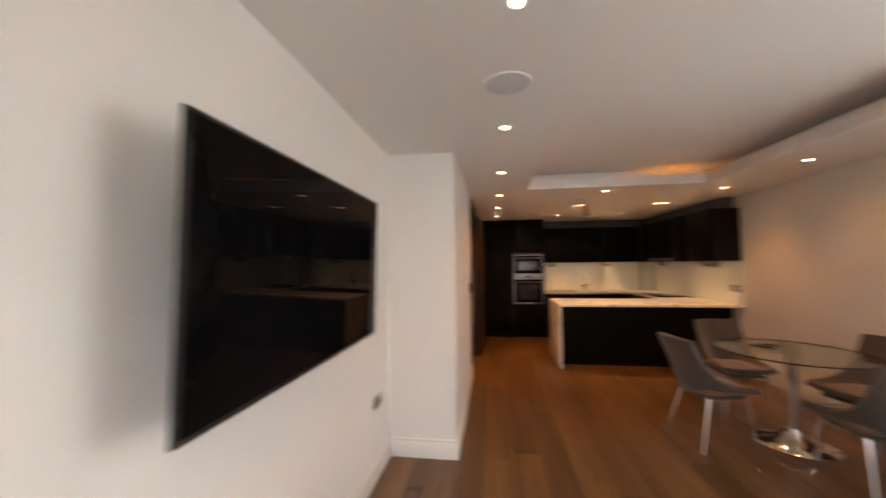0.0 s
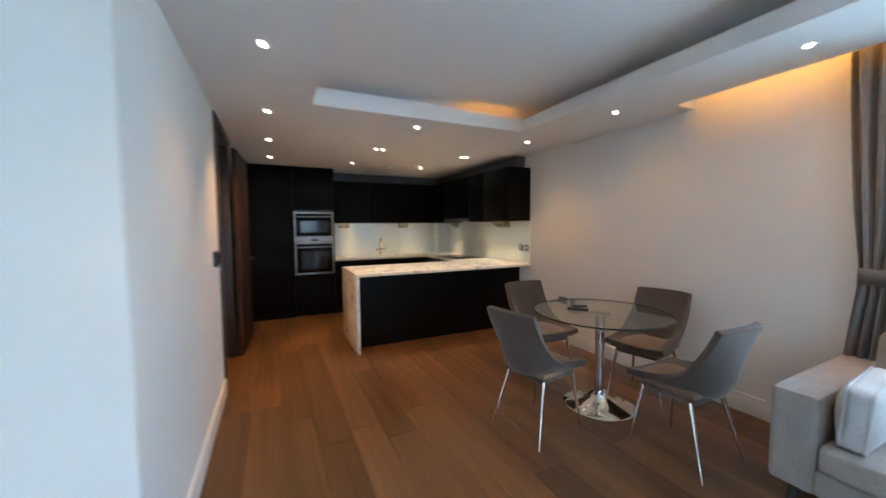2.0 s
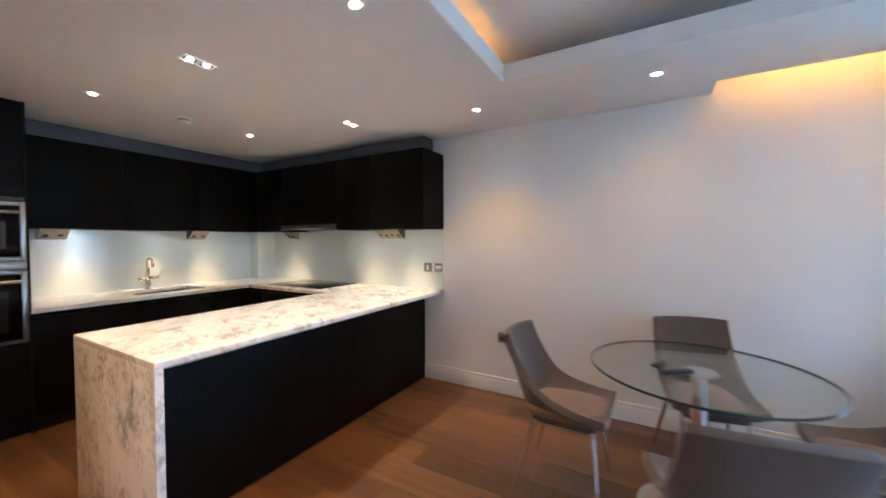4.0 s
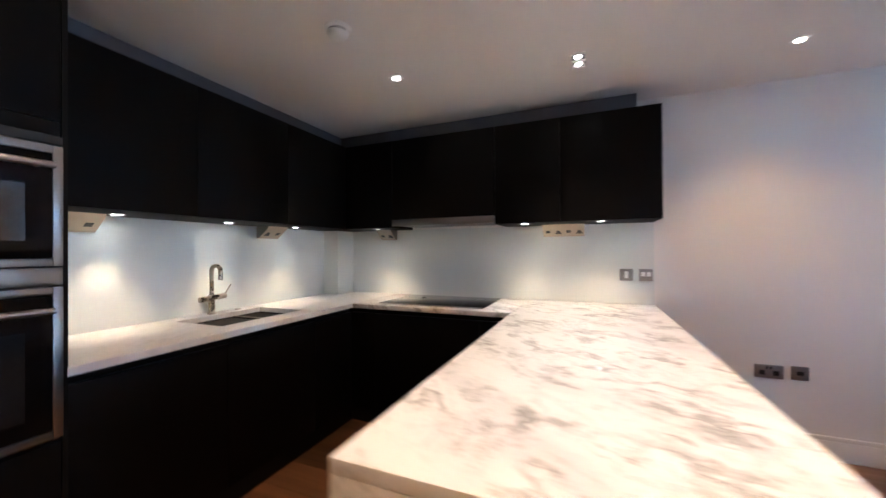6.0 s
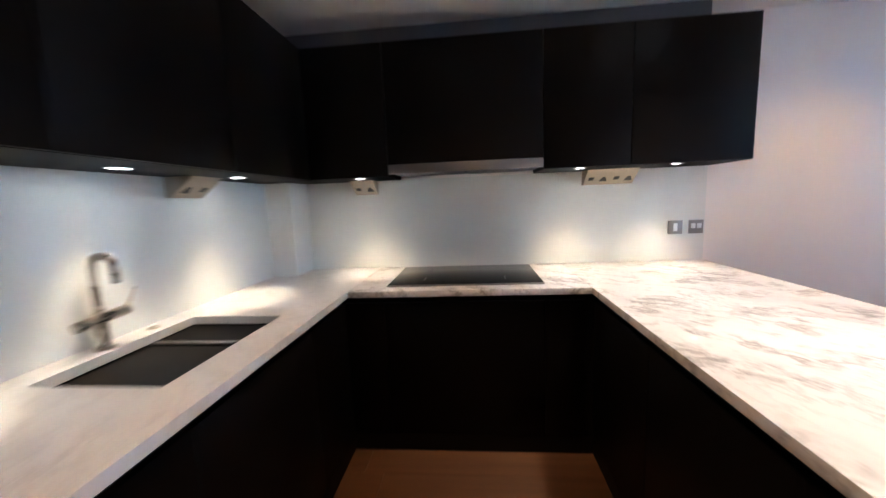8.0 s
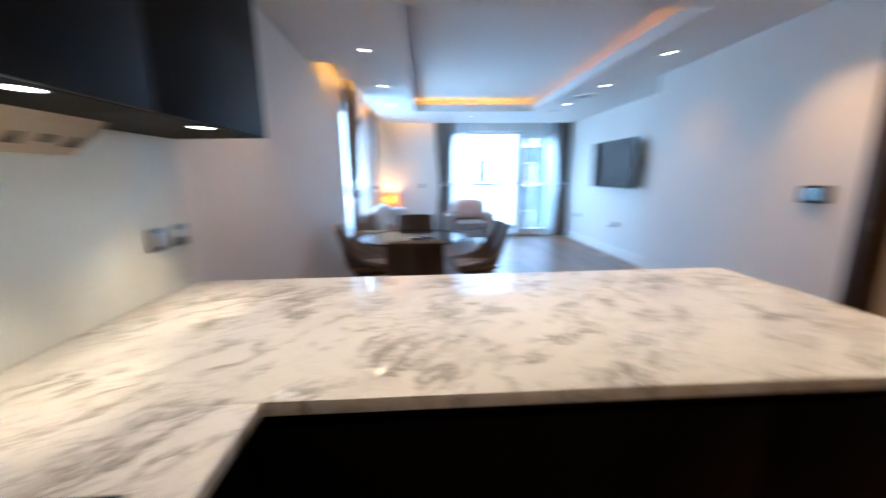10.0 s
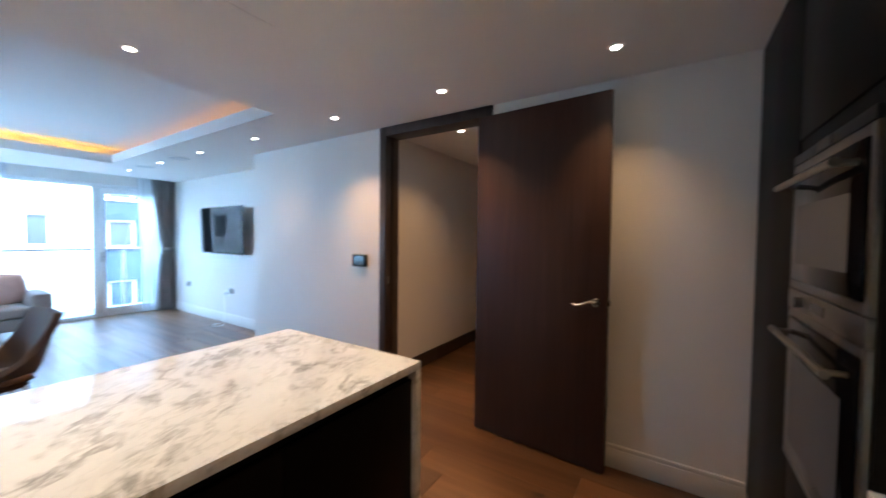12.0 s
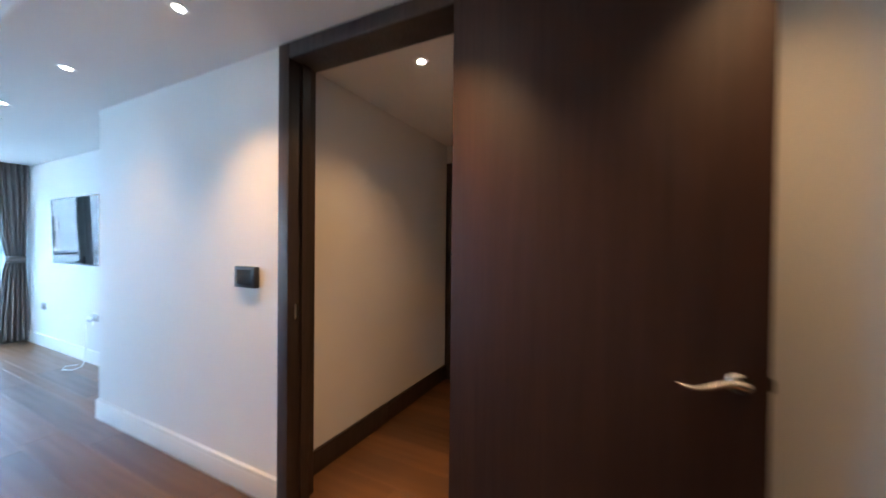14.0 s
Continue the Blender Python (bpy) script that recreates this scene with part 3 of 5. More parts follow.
part("window_sill", boxed(X_R - 0.03, X_R + 0.07, WY0 - 0.03, WY1 + 0.03, WZ0 - 0.03, WZ0 + 0.004, 0.004), M_TRIM, w2)

# ---- ceiling lights ----


def spot(x, y, z, power, size, blend, colour, radius=0.03, target=None):
    d = bpy.data.lights.new("spot_lamp", "SPOT")
    d.energy, d.spot_size, d.spot_blend, d.color, d.shadow_soft_size = power, radians(size), blend, colour, radius
    ob = new("spot_lamp", d)
    ob.matrix_world = look((x, y, z), target or (x, y + 0.0001, 0))
    return ob


WARM = (1.0, 0.53, 0.215)
DOWN = [(0.40, 4.00), (0.40, 2.956), (0.40, 1.907), (0.395, 0.721), (0.39, -0.446), (0.39, -1.58), (0.41, -2.68),
        (1.70, 1.86), (1.69, -2.66), (3.07, 1.921), (3.065, 0.75), (3.04, -0.47), (3.03, -1.60), (3.02, -2.74),
        (1.505, 4.025), (2.608, 4.04), (-0.44, 2.62)]
first = None
for x, y in DOWN:
    if first is None:
        first = thing("downlight", (x, y, Z_C), "round recessed downlight with a white rim, switched on", "downlight", "ceiling downlights")
        part("rim", lathe(B(), [(0.021, -0.0005), (0.029, -0.0035), (0.042, -0.003), (0.043, 0.0)], n=32), M_WHITEPL, first, world_coords=False)
        part("lamp", lathe(B(), [(0.0, -0.002), (0.021, -0.002), (0.021, 0.0), (0.0, 0.0)], n=28), M_LAMPON, first, "glowing lamp", world_coords=False)
    else:
        copy_thing(first, pose(x, y, Z_C))
    power, cone = (2.4, 120) if x < 0 else ((2.3, 108) if y > 1.5 else (0.9, 136)) if x > 2.9 else ((1.7 if y > 3.5 else 4.4 if y > 1.5 else 1.45), 100)
    spot(x, y, Z_C - 0.012, power, cone, 1.0, (1.0, 0.50, 0.19) if x < 0 else WARM, 0.03)

twin = None
for x, y in ((1.63, 2.95), (2.83, 2.985)):
    if twin is None:
        twin = thing("twin_spotlight", (x, y, Z_C), "square recessed double spotlight in the kitchen ceiling", "spotlight", "kitchen spotlights")
        bm = B()
        for s in (-1, 1):
            ring_frame(bm, "x", s * 0.042 - 0.04, s * 0.042 + 0.04, -0.04, 0.04, -0.006, 0.0, 0.006, 0.0)
        bmesh.ops.rotate(bm, verts=bm.verts, cent=(0, 0, 0), matrix=Matrix.Rotation(radians(-90), 3, "X"))
        bmesh.ops.translate(bm, verts=bm.verts, vec=(0, 0, -0.006))
        part("rim", bm, M_WHITEPL, twin, world_coords=False)
        for s in (-1, 1):
            part("lamp", lathe(B(), [(0.0, -0.003), (0.016, -0.003), (0.016, -0.001), (0.0, -0.001)], (s * 0.042, 0, 0), 24), M_LAMPON, twin, "glowing lamp", world_coords=False)
            part("baffle", box(B(), s * 0.042 - 0.034, s * 0.042 + 0.034, -0.034, 0.034, -0.001, -0.0002), M_GREYPLASTIC, twin, "grey lamp recess", world_coords=False)
    else:
        copy_thing(twin, pose(x, y, Z_C))
    for s in (-1, 1):
        spot(x + s * 0.042, y, Z_C - 0.012, 2.2, 68, 0.8, (1.0, 0.76, 0.53), 0.02)

det = thing("smoke_detector", (2.06, 4.05, Z_C), "small white round smoke detector on the ceiling", "smoke detector")
part("base", lathe(B(), [(0.0, -0.012), (0.056, -0.012), (0.062, -0.009), (0.063, 0.0), (0.0, 0.0)], (2.06, 4.05, Z_C), 40), M_WHITEPL, det)
part("vent_ring", lathe(B(), [(0.0, -0.022), (0.043, -0.022), (0.043, -0.0121), (0.0, -0.0121)], (2.06, 4.05, Z_C), 40), M_GREYPLASTIC, det, "dark air slot")
part("cap", lathe(B(), [(0.0, -0.048), (0.024, -0.047), (0.042, -0.040), (0.049, -0.030), (0.050, -0.0225), (0.0, -0.0225)], (2.06, 4.05, Z_C), 40), M_WHITEPL, det)
for y in (-1.03, -2.12):
    sp = thing("ceiling_speaker", (0.38, y, Z_C), "round white flush ceiling speaker with mesh grille", "speaker", "ceiling speakers")
    part("rim", lathe(B(), [(0.108, -0.006), (0.116, -0.006), (0.118, 0.0), (0.106, 0.0)], (0.38, y, Z_C), 48), M_WHITEPL, sp)
    part("grille", lathe(B(), [(0.0, -0.004), (0.107, -0.004), (0.107, -0.001), (0.0, -0.001)], (0.38, y, Z_C), 48), plain("speaker_mesh", (0.62, 0.63, 0.64), 0.6, vary=0.1, fine=500, relief=0.4), sp, "fine perforated grille")

# ---- kitchen ----
YT, YF, XF = 4.625, 4.645, 2.955
Z_T = 0.9


def cabinet(name, x0, x1, y0, y1, z0, z1, face, doors, label, category="cabinet", group="", plinth=0.0, gap=0.0024, thick=0.02):
    """A carcass with door fronts on one side; doors: (a0, a1, z0, z1) along the face."""
    t = thing(name, ((x0 + x1) / 2, (y0 + y1) / 2, z0), label, category, group)
    b = [x0, x1, y0, y1]
    if face == "-y":
        b[2] += thick + 0.001
    elif face == "+y":
        b[3] -= thick + 0.001
    elif face == "-x":
        b[0] += thick + 0.001
    elif face == "+x":
        b[1] -= thick + 0.001
    part("body", boxed(*b, z0 + plinth, z1), M_CARC, t)
    if plinth:
        p = list(b)
        k = {"-y": 2, "+y": 3, "-x": 0, "+x": 1}[face]
        p[k] += -0.015 if face[0] == "-" else 0.015
        part("plinth", boxed(*p, z0, z0 + plinth), M_CARC, t)
    for a0, a1, c0, c1 in doors:
        a0, a1, c0, c1 = a0 + gap / 2, a1 - gap / 2, c0 + gap / 2, c1 - gap / 2
        bm = B()
        if face == "-y":
            box(bm, a0, a1, y0, y0 + thick, c0, c1, 0.0015)
        elif face == "+y":
            box(bm, a0, a1, y1 - thick, y1, c0, c1, 0.0015)
        elif face == "-x":
            box(bm, x0, x0 + thick, a0, a1, c0, c1, 0.0015)
        else:
            box(bm, x1 - thick, x1, a0, a1, c0, c1, 0.0015)
        part("door", bm, M_CAB, t)
    return t


# tall cabinets
cabinet("tall_cabinet", 0.002, 0.70, YT, Y_K, 0.0, 2.372, "-y", [(0.002, 0.70, 0.10, 2.368)], "black tall cabinet with one flush full-height door", "tall cabinet", plinth=0.1)
t = thing("oven_cabinet", (1.0, 4.95, 0), "black tall cabinet holding the two ovens", "tall cabinet")
part("side_panel", boxed(0.702, 0.715, YT + 0.021, Y_K, 0.1, 2.372), M_CARC, t)
part("side_panel", boxed(1.305, 1.32, YT, Y_K, 0.0, 2.372), M_CARC, t)
part("back_panel", boxed(0.7155, 1.3045, Y_K - 0.02, Y_K - 0.001, 0.1, 2.372), M_CARC, t)
for z0, z1 in ((0.64, 0.668), (1.71, 1.73), (0.1, 0.12)):
    part("shelf", boxed(0.7155, 1.3045, YT + 0.022, Y_K - 0.021, z0, z1), M_CARC, t)
part("plinth", boxed(0.702, 1.305, YT + 0.05, Y_K, 0.0, 0.1), M_CARC, t)
part("drawer", boxed(0.704, 1.302, YT, YT + 0.02, 0.102, 0.655, 0.0015), M_CAB, t)
part("door", boxed(0.704, 1.302, YT, YT + 0.02, 1.755, 2.368, 0.0015), M_CAB, t)
part("filler", boxed(0.704, 1.302, YT + 0.004, YT + 0.02, 1.70, 1.752, 0.0015), M_CARC, t, "dark ventilation strip")


def oven(name, z0, z1, panel_z0, panel_z1, label, lit):
    t = thing(name, (1.005, YT - 0.01, z0), label, "oven", "built-in ovens")
    part("body", boxed(0.72, 1.30, YT + 0.024, Y_K - 0.08, z0 + 0.005, z1 - 0.005), M_PLASTIC, t)
    top = max(z1, panel_z1)
    bm = ring_frame(B(), "x", 0.706, 1.304, z0, z1, YT - 0.012, YT + 0.02, 0.026, 0.002)
    part("frame", bm, M_STEEL, t, "brushed steel surround")
    part("control_panel", boxed(0.708, 1.302, YT - 0.014, YT + 0.02, panel_z0, panel_z1, 0.002), M_STEEL if not lit else M_PLASTIC, t, "control strip with a small display")
    d = part("door", boxed(0.735, 1.275, YT - 0.018, YT + 0.012, z0 + 0.028, z1 - 0.028, 0.003), M_BLACKGLASS, t, "black glass oven door")
    part("window", boxed(0.80, 1.21, YT - 0.0205, YT - 0.0185, z0 + 0.085, z1 - 0.14), M_OVENGLASS, d)
    bm = sweep(B(), [(0.745, YT - 0.062, z1 - 0.075), (1.265, YT - 0.062, z1 - 0.075)], 0.0105, 14)
    for x in (0.775, 1.235):
        rod(bm, (x, YT - 0.062, z1 - 0.075), (x, YT - 0.015, z1 - 0.075), 0.008, n=12)
    part("handle", bm, M_STEEL, d, "steel bar handle")
    zc = (panel_z0 + panel_z1) / 2
    part("display", boxed(0.955, 1.055, YT - 0.0165, YT - 0.0145, zc - 0.014, zc + 0.014), M_SCREEN, t)
    if not lit:
        part("knob", rod(B(), (0.86, YT - 0.034, zc), (0.86, YT - 0.014, zc), 0.017, n=24), M_STEEL, t, "steel control knob")
    return t


oven("built_in_microwave", 1.255, 1.665, 1.667, 1.698, "compact built-in steel and black glass combination oven", True)
oven("built_in_oven", 0.672, 1.185, 1.188, 1.252, "built-in steel and black glass oven", False)

# base cabinets along the kitchen wall and under the hob
for i, (a, b) in enumerate(((1.322, 1.93), (1.93, 2.56), (2.56, XF))):
    cabinet("base_cabinet", a, b, YF, Y_K - 0.002, 0.0, 0.862, "-y", [(a, b, 0.10, 0.832)], "black handleless base cabinet under the sink run" if i == 1 else "black handleless base cabinet", "base cabinet", "base cabinets", 0.1)
for a, b in ((3.43, 3.62), (3.62, 4.44), (4.44, YF)):
    cabinet("base_cabinet", XF, X_R - 0.002, a, b, 0.0, 0.862, "-x", [(a, b, 0.10, 0.832)], "black handleless base cabinet beside the hob", "base cabinet", "base cabinets", 0.1)
cabinet("corner_cabinet", XF + 0.002, X_R - 0.002, YF + 0.002, Y_K - 0.002, 0.0, 0.862, "-x", [], "black corner base cabinet", "base cabinet", "base cabinets", 0.1)
for a, b in ((1.256, 1.83), (1.83, 2.40), (2.40, XF)):
    cabinet("island_cabinet", a, b, 2.755, 3.385, 0.0, 0.862, "+y", [(a, b, 0.10, 0.832)], "black handleless cabinet of the marble island", "base cabinet", "island cabinets", 0.1)
cabinet("island_cabinet", XF + 0.002, X_R - 0.002, 2.755, 3.428, 0.0, 0.862, "-x", [], "black blind corner cabinet of the island", "base cabinet", "island cabinets", 0.1)
bm = box(B(), 1.256, X_R - 0.002, 2.732, 2.753, 0.0, 0.866, 0.001)
solid("island_back_panel", bm, M_CAB, "plain black panel closing the island's dining side", "panel")

# worktops
wt_ = thing("worktop", (2.6, 4.0, 0.87), "white marble worktop with grey veins", "worktop")
TK = 0.032
bm = B()
ox0, ox1, oy0, oy1 = 1.99, 2.56, 4.77, 5.16
for x0, x1, y0, y1 in ((1.318, ox0, 4.62, Y_K), (ox0, ox1, 4.62, oy0), (ox0, ox1, oy1, Y_K), (ox1, X_R, 4.62, Y_K)):
    box(bm, x0, x1, y0, y1, Z_T - TK, Z_T)
bmesh.ops.remove_doubles(bm, verts=bm.verts, dist=0.0005)
part("sink_run", bm, M_CREAM, wt_, smooth=0)
part("hob_run", boxed(2.93, X_R - 0.001, 3.4045, 4.6195, Z_T - TK, Z_T, 0.001), M_MARBLE, wt_)
part("island_top", boxed(1.22, X_R - 0.001, 2.505, 3.404, Z_T - TK, Z_T, 0.0015), M_MARBLE, wt_)
part("waterfall_end", boxed(1.22, 1.252, 2.505, 3.404, 0.0, Z_T - TK - 0.0005, 0.0012), M_MARBLE, wt_, "marble slab running down to the floor")

# sink and tap
sink = thing("sink", (2.27, 4.96, 0.70), "undermounted double bowl sink, bronze steel", "sink")
for x0, x1 in ((ox0, 2.345), (2.375, ox1)):
    bm = box(B(), x0, x1, oy0, oy1, 0.70, 0.706)
    for b in ((x0 - 0.004, x0, oy0, oy1), (x1, x1 + 0.004, oy0, oy1), (x0 - 0.004, x1 + 0.004, oy0 - 0.004, oy0), (x0 - 0.004, x1 + 0.004, oy1, oy1 + 0.004)):
        box(bm, *b, 0.70, 0.867)
    bowl = part("bowl", bm, M_SINK, sink, smooth=0)
    part("drain", lathe(B(), [(0.0, 0.004), (0.03, 0.004), (0.042, 0.001), (0.042, 0.0)], ((x0 + x1) / 2, (oy0 + oy1) / 2, 0.706), 24), M_STEEL, bowl)
part("divider", boxed(2.351, 2.369, oy0 + 0.001, oy1 - 0.001, 0.84, 0.872, 0.004), M_STEEL, sink)
tx, ty = 2.235, 5.205
tap = thing("kitchen_tap", (tx, ty, Z_T), "tall satin nickel mixer tap with a side lever", "tap")
bm = rod(B(), (tx, ty, Z_T), (tx, ty, Z_T + 0.012), 0.027, n=28)
rod(bm, (tx, ty, Z_T + 0.01), (tx, ty, Z_T + 0.125), 0.019, n=24)
part("base", bm, M_NICKEL, tap)
pts = [(tx, ty, Z_T + 0.10), (tx, ty, Z_T + 0.27)] + [(tx + 0.008 * (1 - math.cos(a)), ty - 0.031 * (1 - math.cos(a)), Z_T + 0.282 + 0.03 * math.sin(a)) for a in [math.pi * i / 10 for i in range(1, 10)]] + [(tx + 0.016, ty - 0.062, Z_T + 0.275), (tx + 0.016, ty - 0.062, Z_T + 0.22)]
part("spout", sweep(B(), pts, 0.0135, 16), M_NICKEL, tap)
bm = rod(B(), (tx - 0.085, ty - 0.012, Z_T + 0.10), (tx + 0.085, ty - 0.012, Z_T + 0.112), 0.018, n=24)
part("mixer_body", bm, M_NICKEL, tap)
part("lever", rod(B(), (tx + 0.075, ty - 0.012, Z_T + 0.11), (tx + 0.115, ty - 0.025, Z_T + 0.185), 0.005, 0.004, n=10), M_NICKEL, tap)
bm = lathe(B(), [(0.0, 0.004), (0.018, 0.005), (0.021, 0.0)], (2.43, 5.215, Z_T), 24)
solid("waste_control", bm, M_NICKEL, "small round sink waste control on the worktop", "sink control")

# hob
hob = thing("hob", (3.28, 4.02, Z_T), "black glass induction hob with a steel edge", "hob")
part("glass_top", boxed(3.03, 3.555, 3.612, 4.435, Z_T, Z_T + 0.006, 0.0015), M_BLACKGLASS, hob)
part("edge_trim", boxed(3.018, 3.0295, 3.612, 4.435, Z_T, Z_T + 0.007, 0.0015), M_STEEL, hob, "steel front edge strip")
for x, y in ((3.17, 3.80), (3.17, 4.25), (3.42, 3.80), (3.42, 4.25)):
    bm = box(B(), x - 0.035, x + 0.035, y - 0.003, y + 0.003, Z_T + 0.0062, Z_T + 0.0068)
    part("zone_mark", bm, M_GREYPLASTIC, hob)

# wall cabinets
ZB, ZTOP, YU, XU = 1.492, 2.208, 4.90, 3.225
for a, b in ((1.322, 1.95), (1.95, 2.58), (2.58, XU)):
    cabinet("wall_cabinet", a, b, YU, Y_K - 0.002, ZB, ZTOP, "-y", [(a, b, ZB, ZTOP)], "black flush wall cabinet over the sink run", "wall cabinet", "wall cabinets")
for a, b in ((2.512, 3.12), (3.12, 3.575), (4.44, YU)):
    cabinet("wall_cabinet", XU, X_R - 0.002, a, b, ZB, ZTOP, "-x", [(a, b, ZB, ZTOP)], "black flush wall cabinet beside the extractor", "wall cabinet", "wall cabinets")
cabinet("wall_cabinet", XU, X_R - 0.002, 3.577, 4.438, ZB + 0.064, ZTOP, "-x", [(3.577, 4.438, ZB + 0.064, ZTOP)], "black flush wall cabinet over the extractor", "wall cabinet", "wall cabinets")
cabinet("corner_wall_cabinet", XU + 0.001, X_R - 0.002, YU + 0.001, Y_K - 0.002, ZB, ZTOP, "-x", [], "black corner wall cabinet", "wall cabinet", "wall cabinets")
for b in ((1.322, XU + 0.21, YU + 0.21, Y_K - 0.002), (XU + 0.21, X_R - 0.002, 2.63, Y_K - 0.002)):
    solid("cabinet_filler", boxed(*b, ZTOP + 0.001, Z_C - 0.002), M_FILLER, "grey recessed filler between wall cabinets and ceiling", "filler panel", "cabinet fillers")
hood = thing("extractor_hood", (3.4, 4.0, ZB), "slim steel-fronted extractor built into the wall cabinets", "extractor hood")
part("front_strip", boxed(XU - 0.012, XU + 0.012, 3.58, 4.435, ZB + 0.012, ZB + 0.062, 0.002), M_STEEL, hood, "brushed steel front strip")
part("body", boxed(XU + 0.013, X_R - 0.004, 3.58, 4.435, ZB + 0.0215, ZB + 0.06), M_GREYPLASTIC, hood)
for y0 in (3.64, 4.02):
    flt = part("filter", boxed(XU + 0.045, XU + 0.305, y0 - 0.005, y0 + 0.355, ZB + 0.0185, ZB + 0.021), M_STEEL, hood, "slotted metal grease filter")
    for k in range(9):
        part("slat", boxed(XU + 0.05 + k * 0.028, XU + 0.066 + k * 0.028, y0, y0 + 0.35, ZB + 0.013, ZB + 0.018), M_STEEL, flt, smooth=0)

# splashback and boxed corner
structure("wall_pier", boxed(3.36, X_R, 5.10, Y_K, Z_T + 0.001, ZB), M_SPLASH, "glass-clad boxed corner behind the worktop", "pier")
sp = thing("splashback", (2.5, 5.2, Z_T), "pale grey-green back-painted glass splashback", "splashback", "", "structure")
part("glass_panel", boxed(1.322, 3.358, Y_K - 0.008, Y_K - 0.001, Z_T + 0.001, ZB), M_SPLASH, sp)
part("glass_panel", boxed(X_R - 0.008, X_R - 0.001, 2.512, 5.098, Z_T + 0.001, ZB), M_SPLASH, sp)

# under-cabinet spots
US = [(1.69, 5.11), (2.27, 5.09), (2.81, 5.06), (3.27, 4.62), (3.28, 3.37), (3.28, 2.86)]
first = None
for x, y in US:
    if first is None:
        first = thing("cabinet_spotlight", (x, y, ZB), "small round spotlight under the wall cabinets, switched on", "spotlight", "under-cabinet spotlights")
        part("rim", lathe(B(), [(0.027, -0.0005), (0.029, -0.004), (0.034, -0.003), (0.034, 0.0)], n=28), M_STEEL, first, world_coords=False)
        part("lamp", lathe(B(), [(0.0, -0.002), (0.027, -0.002), (0.027, -0.0004), (0.0, -0.0004)], n=24), M_SPOTON, first, "glowing lamp", world_coords=False)
    else:
        copy_thing(first, pose(x, y, ZB))
    out = (x, y + 0.07, 0.9) if y > 5 else (x + 0.17, y, 0.9)
    spot(x, y, ZB - 0.008, 0.9 if y > 5 else 0.8, 60, 0.75, (1.0, 0.68, 0.38), 0.012, out)


def socket_box(along, a0, a1, label):
    """A three-cornered socket bar in the angle of wall and cabinet."""
    t = thing("socket_bar", ((a0 + a1) / 2, Y_K - 0.05, ZB - 0.07) if along == "x" else (X_R - 0.05, (a0 + a1) / 2, ZB - 0.07), label, "socket", "under-cabinet sockets")
    d, h = 0.14, 0.088
    bm = B()
    tri = [(0.009, 0.0), (d, 0.0), (d * 0.85, -0.02), (0.03, -h), (0.009, -h)]

    def P3(a, u, v):
        return (a, Y_K - u, ZB - 0.001 + v) if along == "x" else (X_R - u, a, ZB - 0.001 + v)
    ends = [[bm.verts.new(P3(a, u, v)) for u, v in tri] for a in (a0, a1)]
    for k in range(5):
        bm.faces.new((ends[0][k], ends[0][(k + 1) % 5], ends[1][(k + 1) % 5], ends[1][k]))
    bm.faces.new(ends[0])
    bm.faces.new(ends[1])
    body = part("body", bm, M_BRASSY, t, smooth=0)
    n = max(2, round((a1 - a0) / 0.075))
    pu, pv = d * 0.85, -0.02
    qu, qv = 0.03, -h
    nrm = Vector((0.0, qv - pv, -(qu - pu))).normalized()
    for i in range(n):
        a = a0 + (i + 0.5) * (a1 - a0) / n
        bm = B()
        s = [(-0.016, 0.36), (0.016, 0.36), (0.016, 0.60), (-0.016, 0.60)] if i % 2 else [(-0.024, 0.70), (0.024, 0.70), (0.009, 0.36), (-0.009, 0.36)]
        vs = [bm.verts.new(P3(a + da, pu + (qu - pu) * f + 0.0015 * abs(nrm.y), pv + (qv - pv) * f - 0.0015)) for da, f in s]
        r = bmesh.ops.extrude_face_region(bm, geom=[bm.faces.new(vs)])
        bmesh.ops.translate(bm, verts=[v for v in r["geom"] if isinstance(v, bmesh.types.BMVert)], vec=(0, 0, 0.003))
        part("socket_slot", bm, M_PLASTIC, body, smooth=0)


socket_box("x", 1.48, 1.66, "pale metal angled double socket under the wall cabinet")
socket_box("x", 2.62, 2.80, "pale metal angled double socket under the wall cabinet")
socket_box("y", 4.60, 4.75, "pale metal angled double socket under the wall cabinet")
socket_box("y", 2.97, 3.27, "long pale metal angled four-gang socket under the wall cabinet")


def plate(name, wall, a, z, w, h, label, marks, mat=M_STEEL, category="socket", group="wall plates"):
    """A face plate on the sofa-side wall ('R') or television wall ('T') or return."""
    x, s = (X_R, -1) if wall == "R" else (X_TV, 1) if wall == "T" else (X_R - 0.008, -1)
    t = thing(name, (x, a, z - h / 2), label, category, group)
    xa, xb = sorted((x + s * 0.0002, x + s * 0.008))
    part("plate", boxed(xa, xb, a - w / 2, a + w / 2, z - h / 2, z + h / 2, 0.0015), mat, t)
    for da, dz, mw, mh, mm in marks:
        xa, xb = sorted((x + s * 0.0078, x + s * 0.0095))
        part("insert", boxed(xa, xb, a + da - mw / 2, a + da + mw / 2, z + dz - mh / 2, z + dz + mh / 2, 0.0005), mm, t)


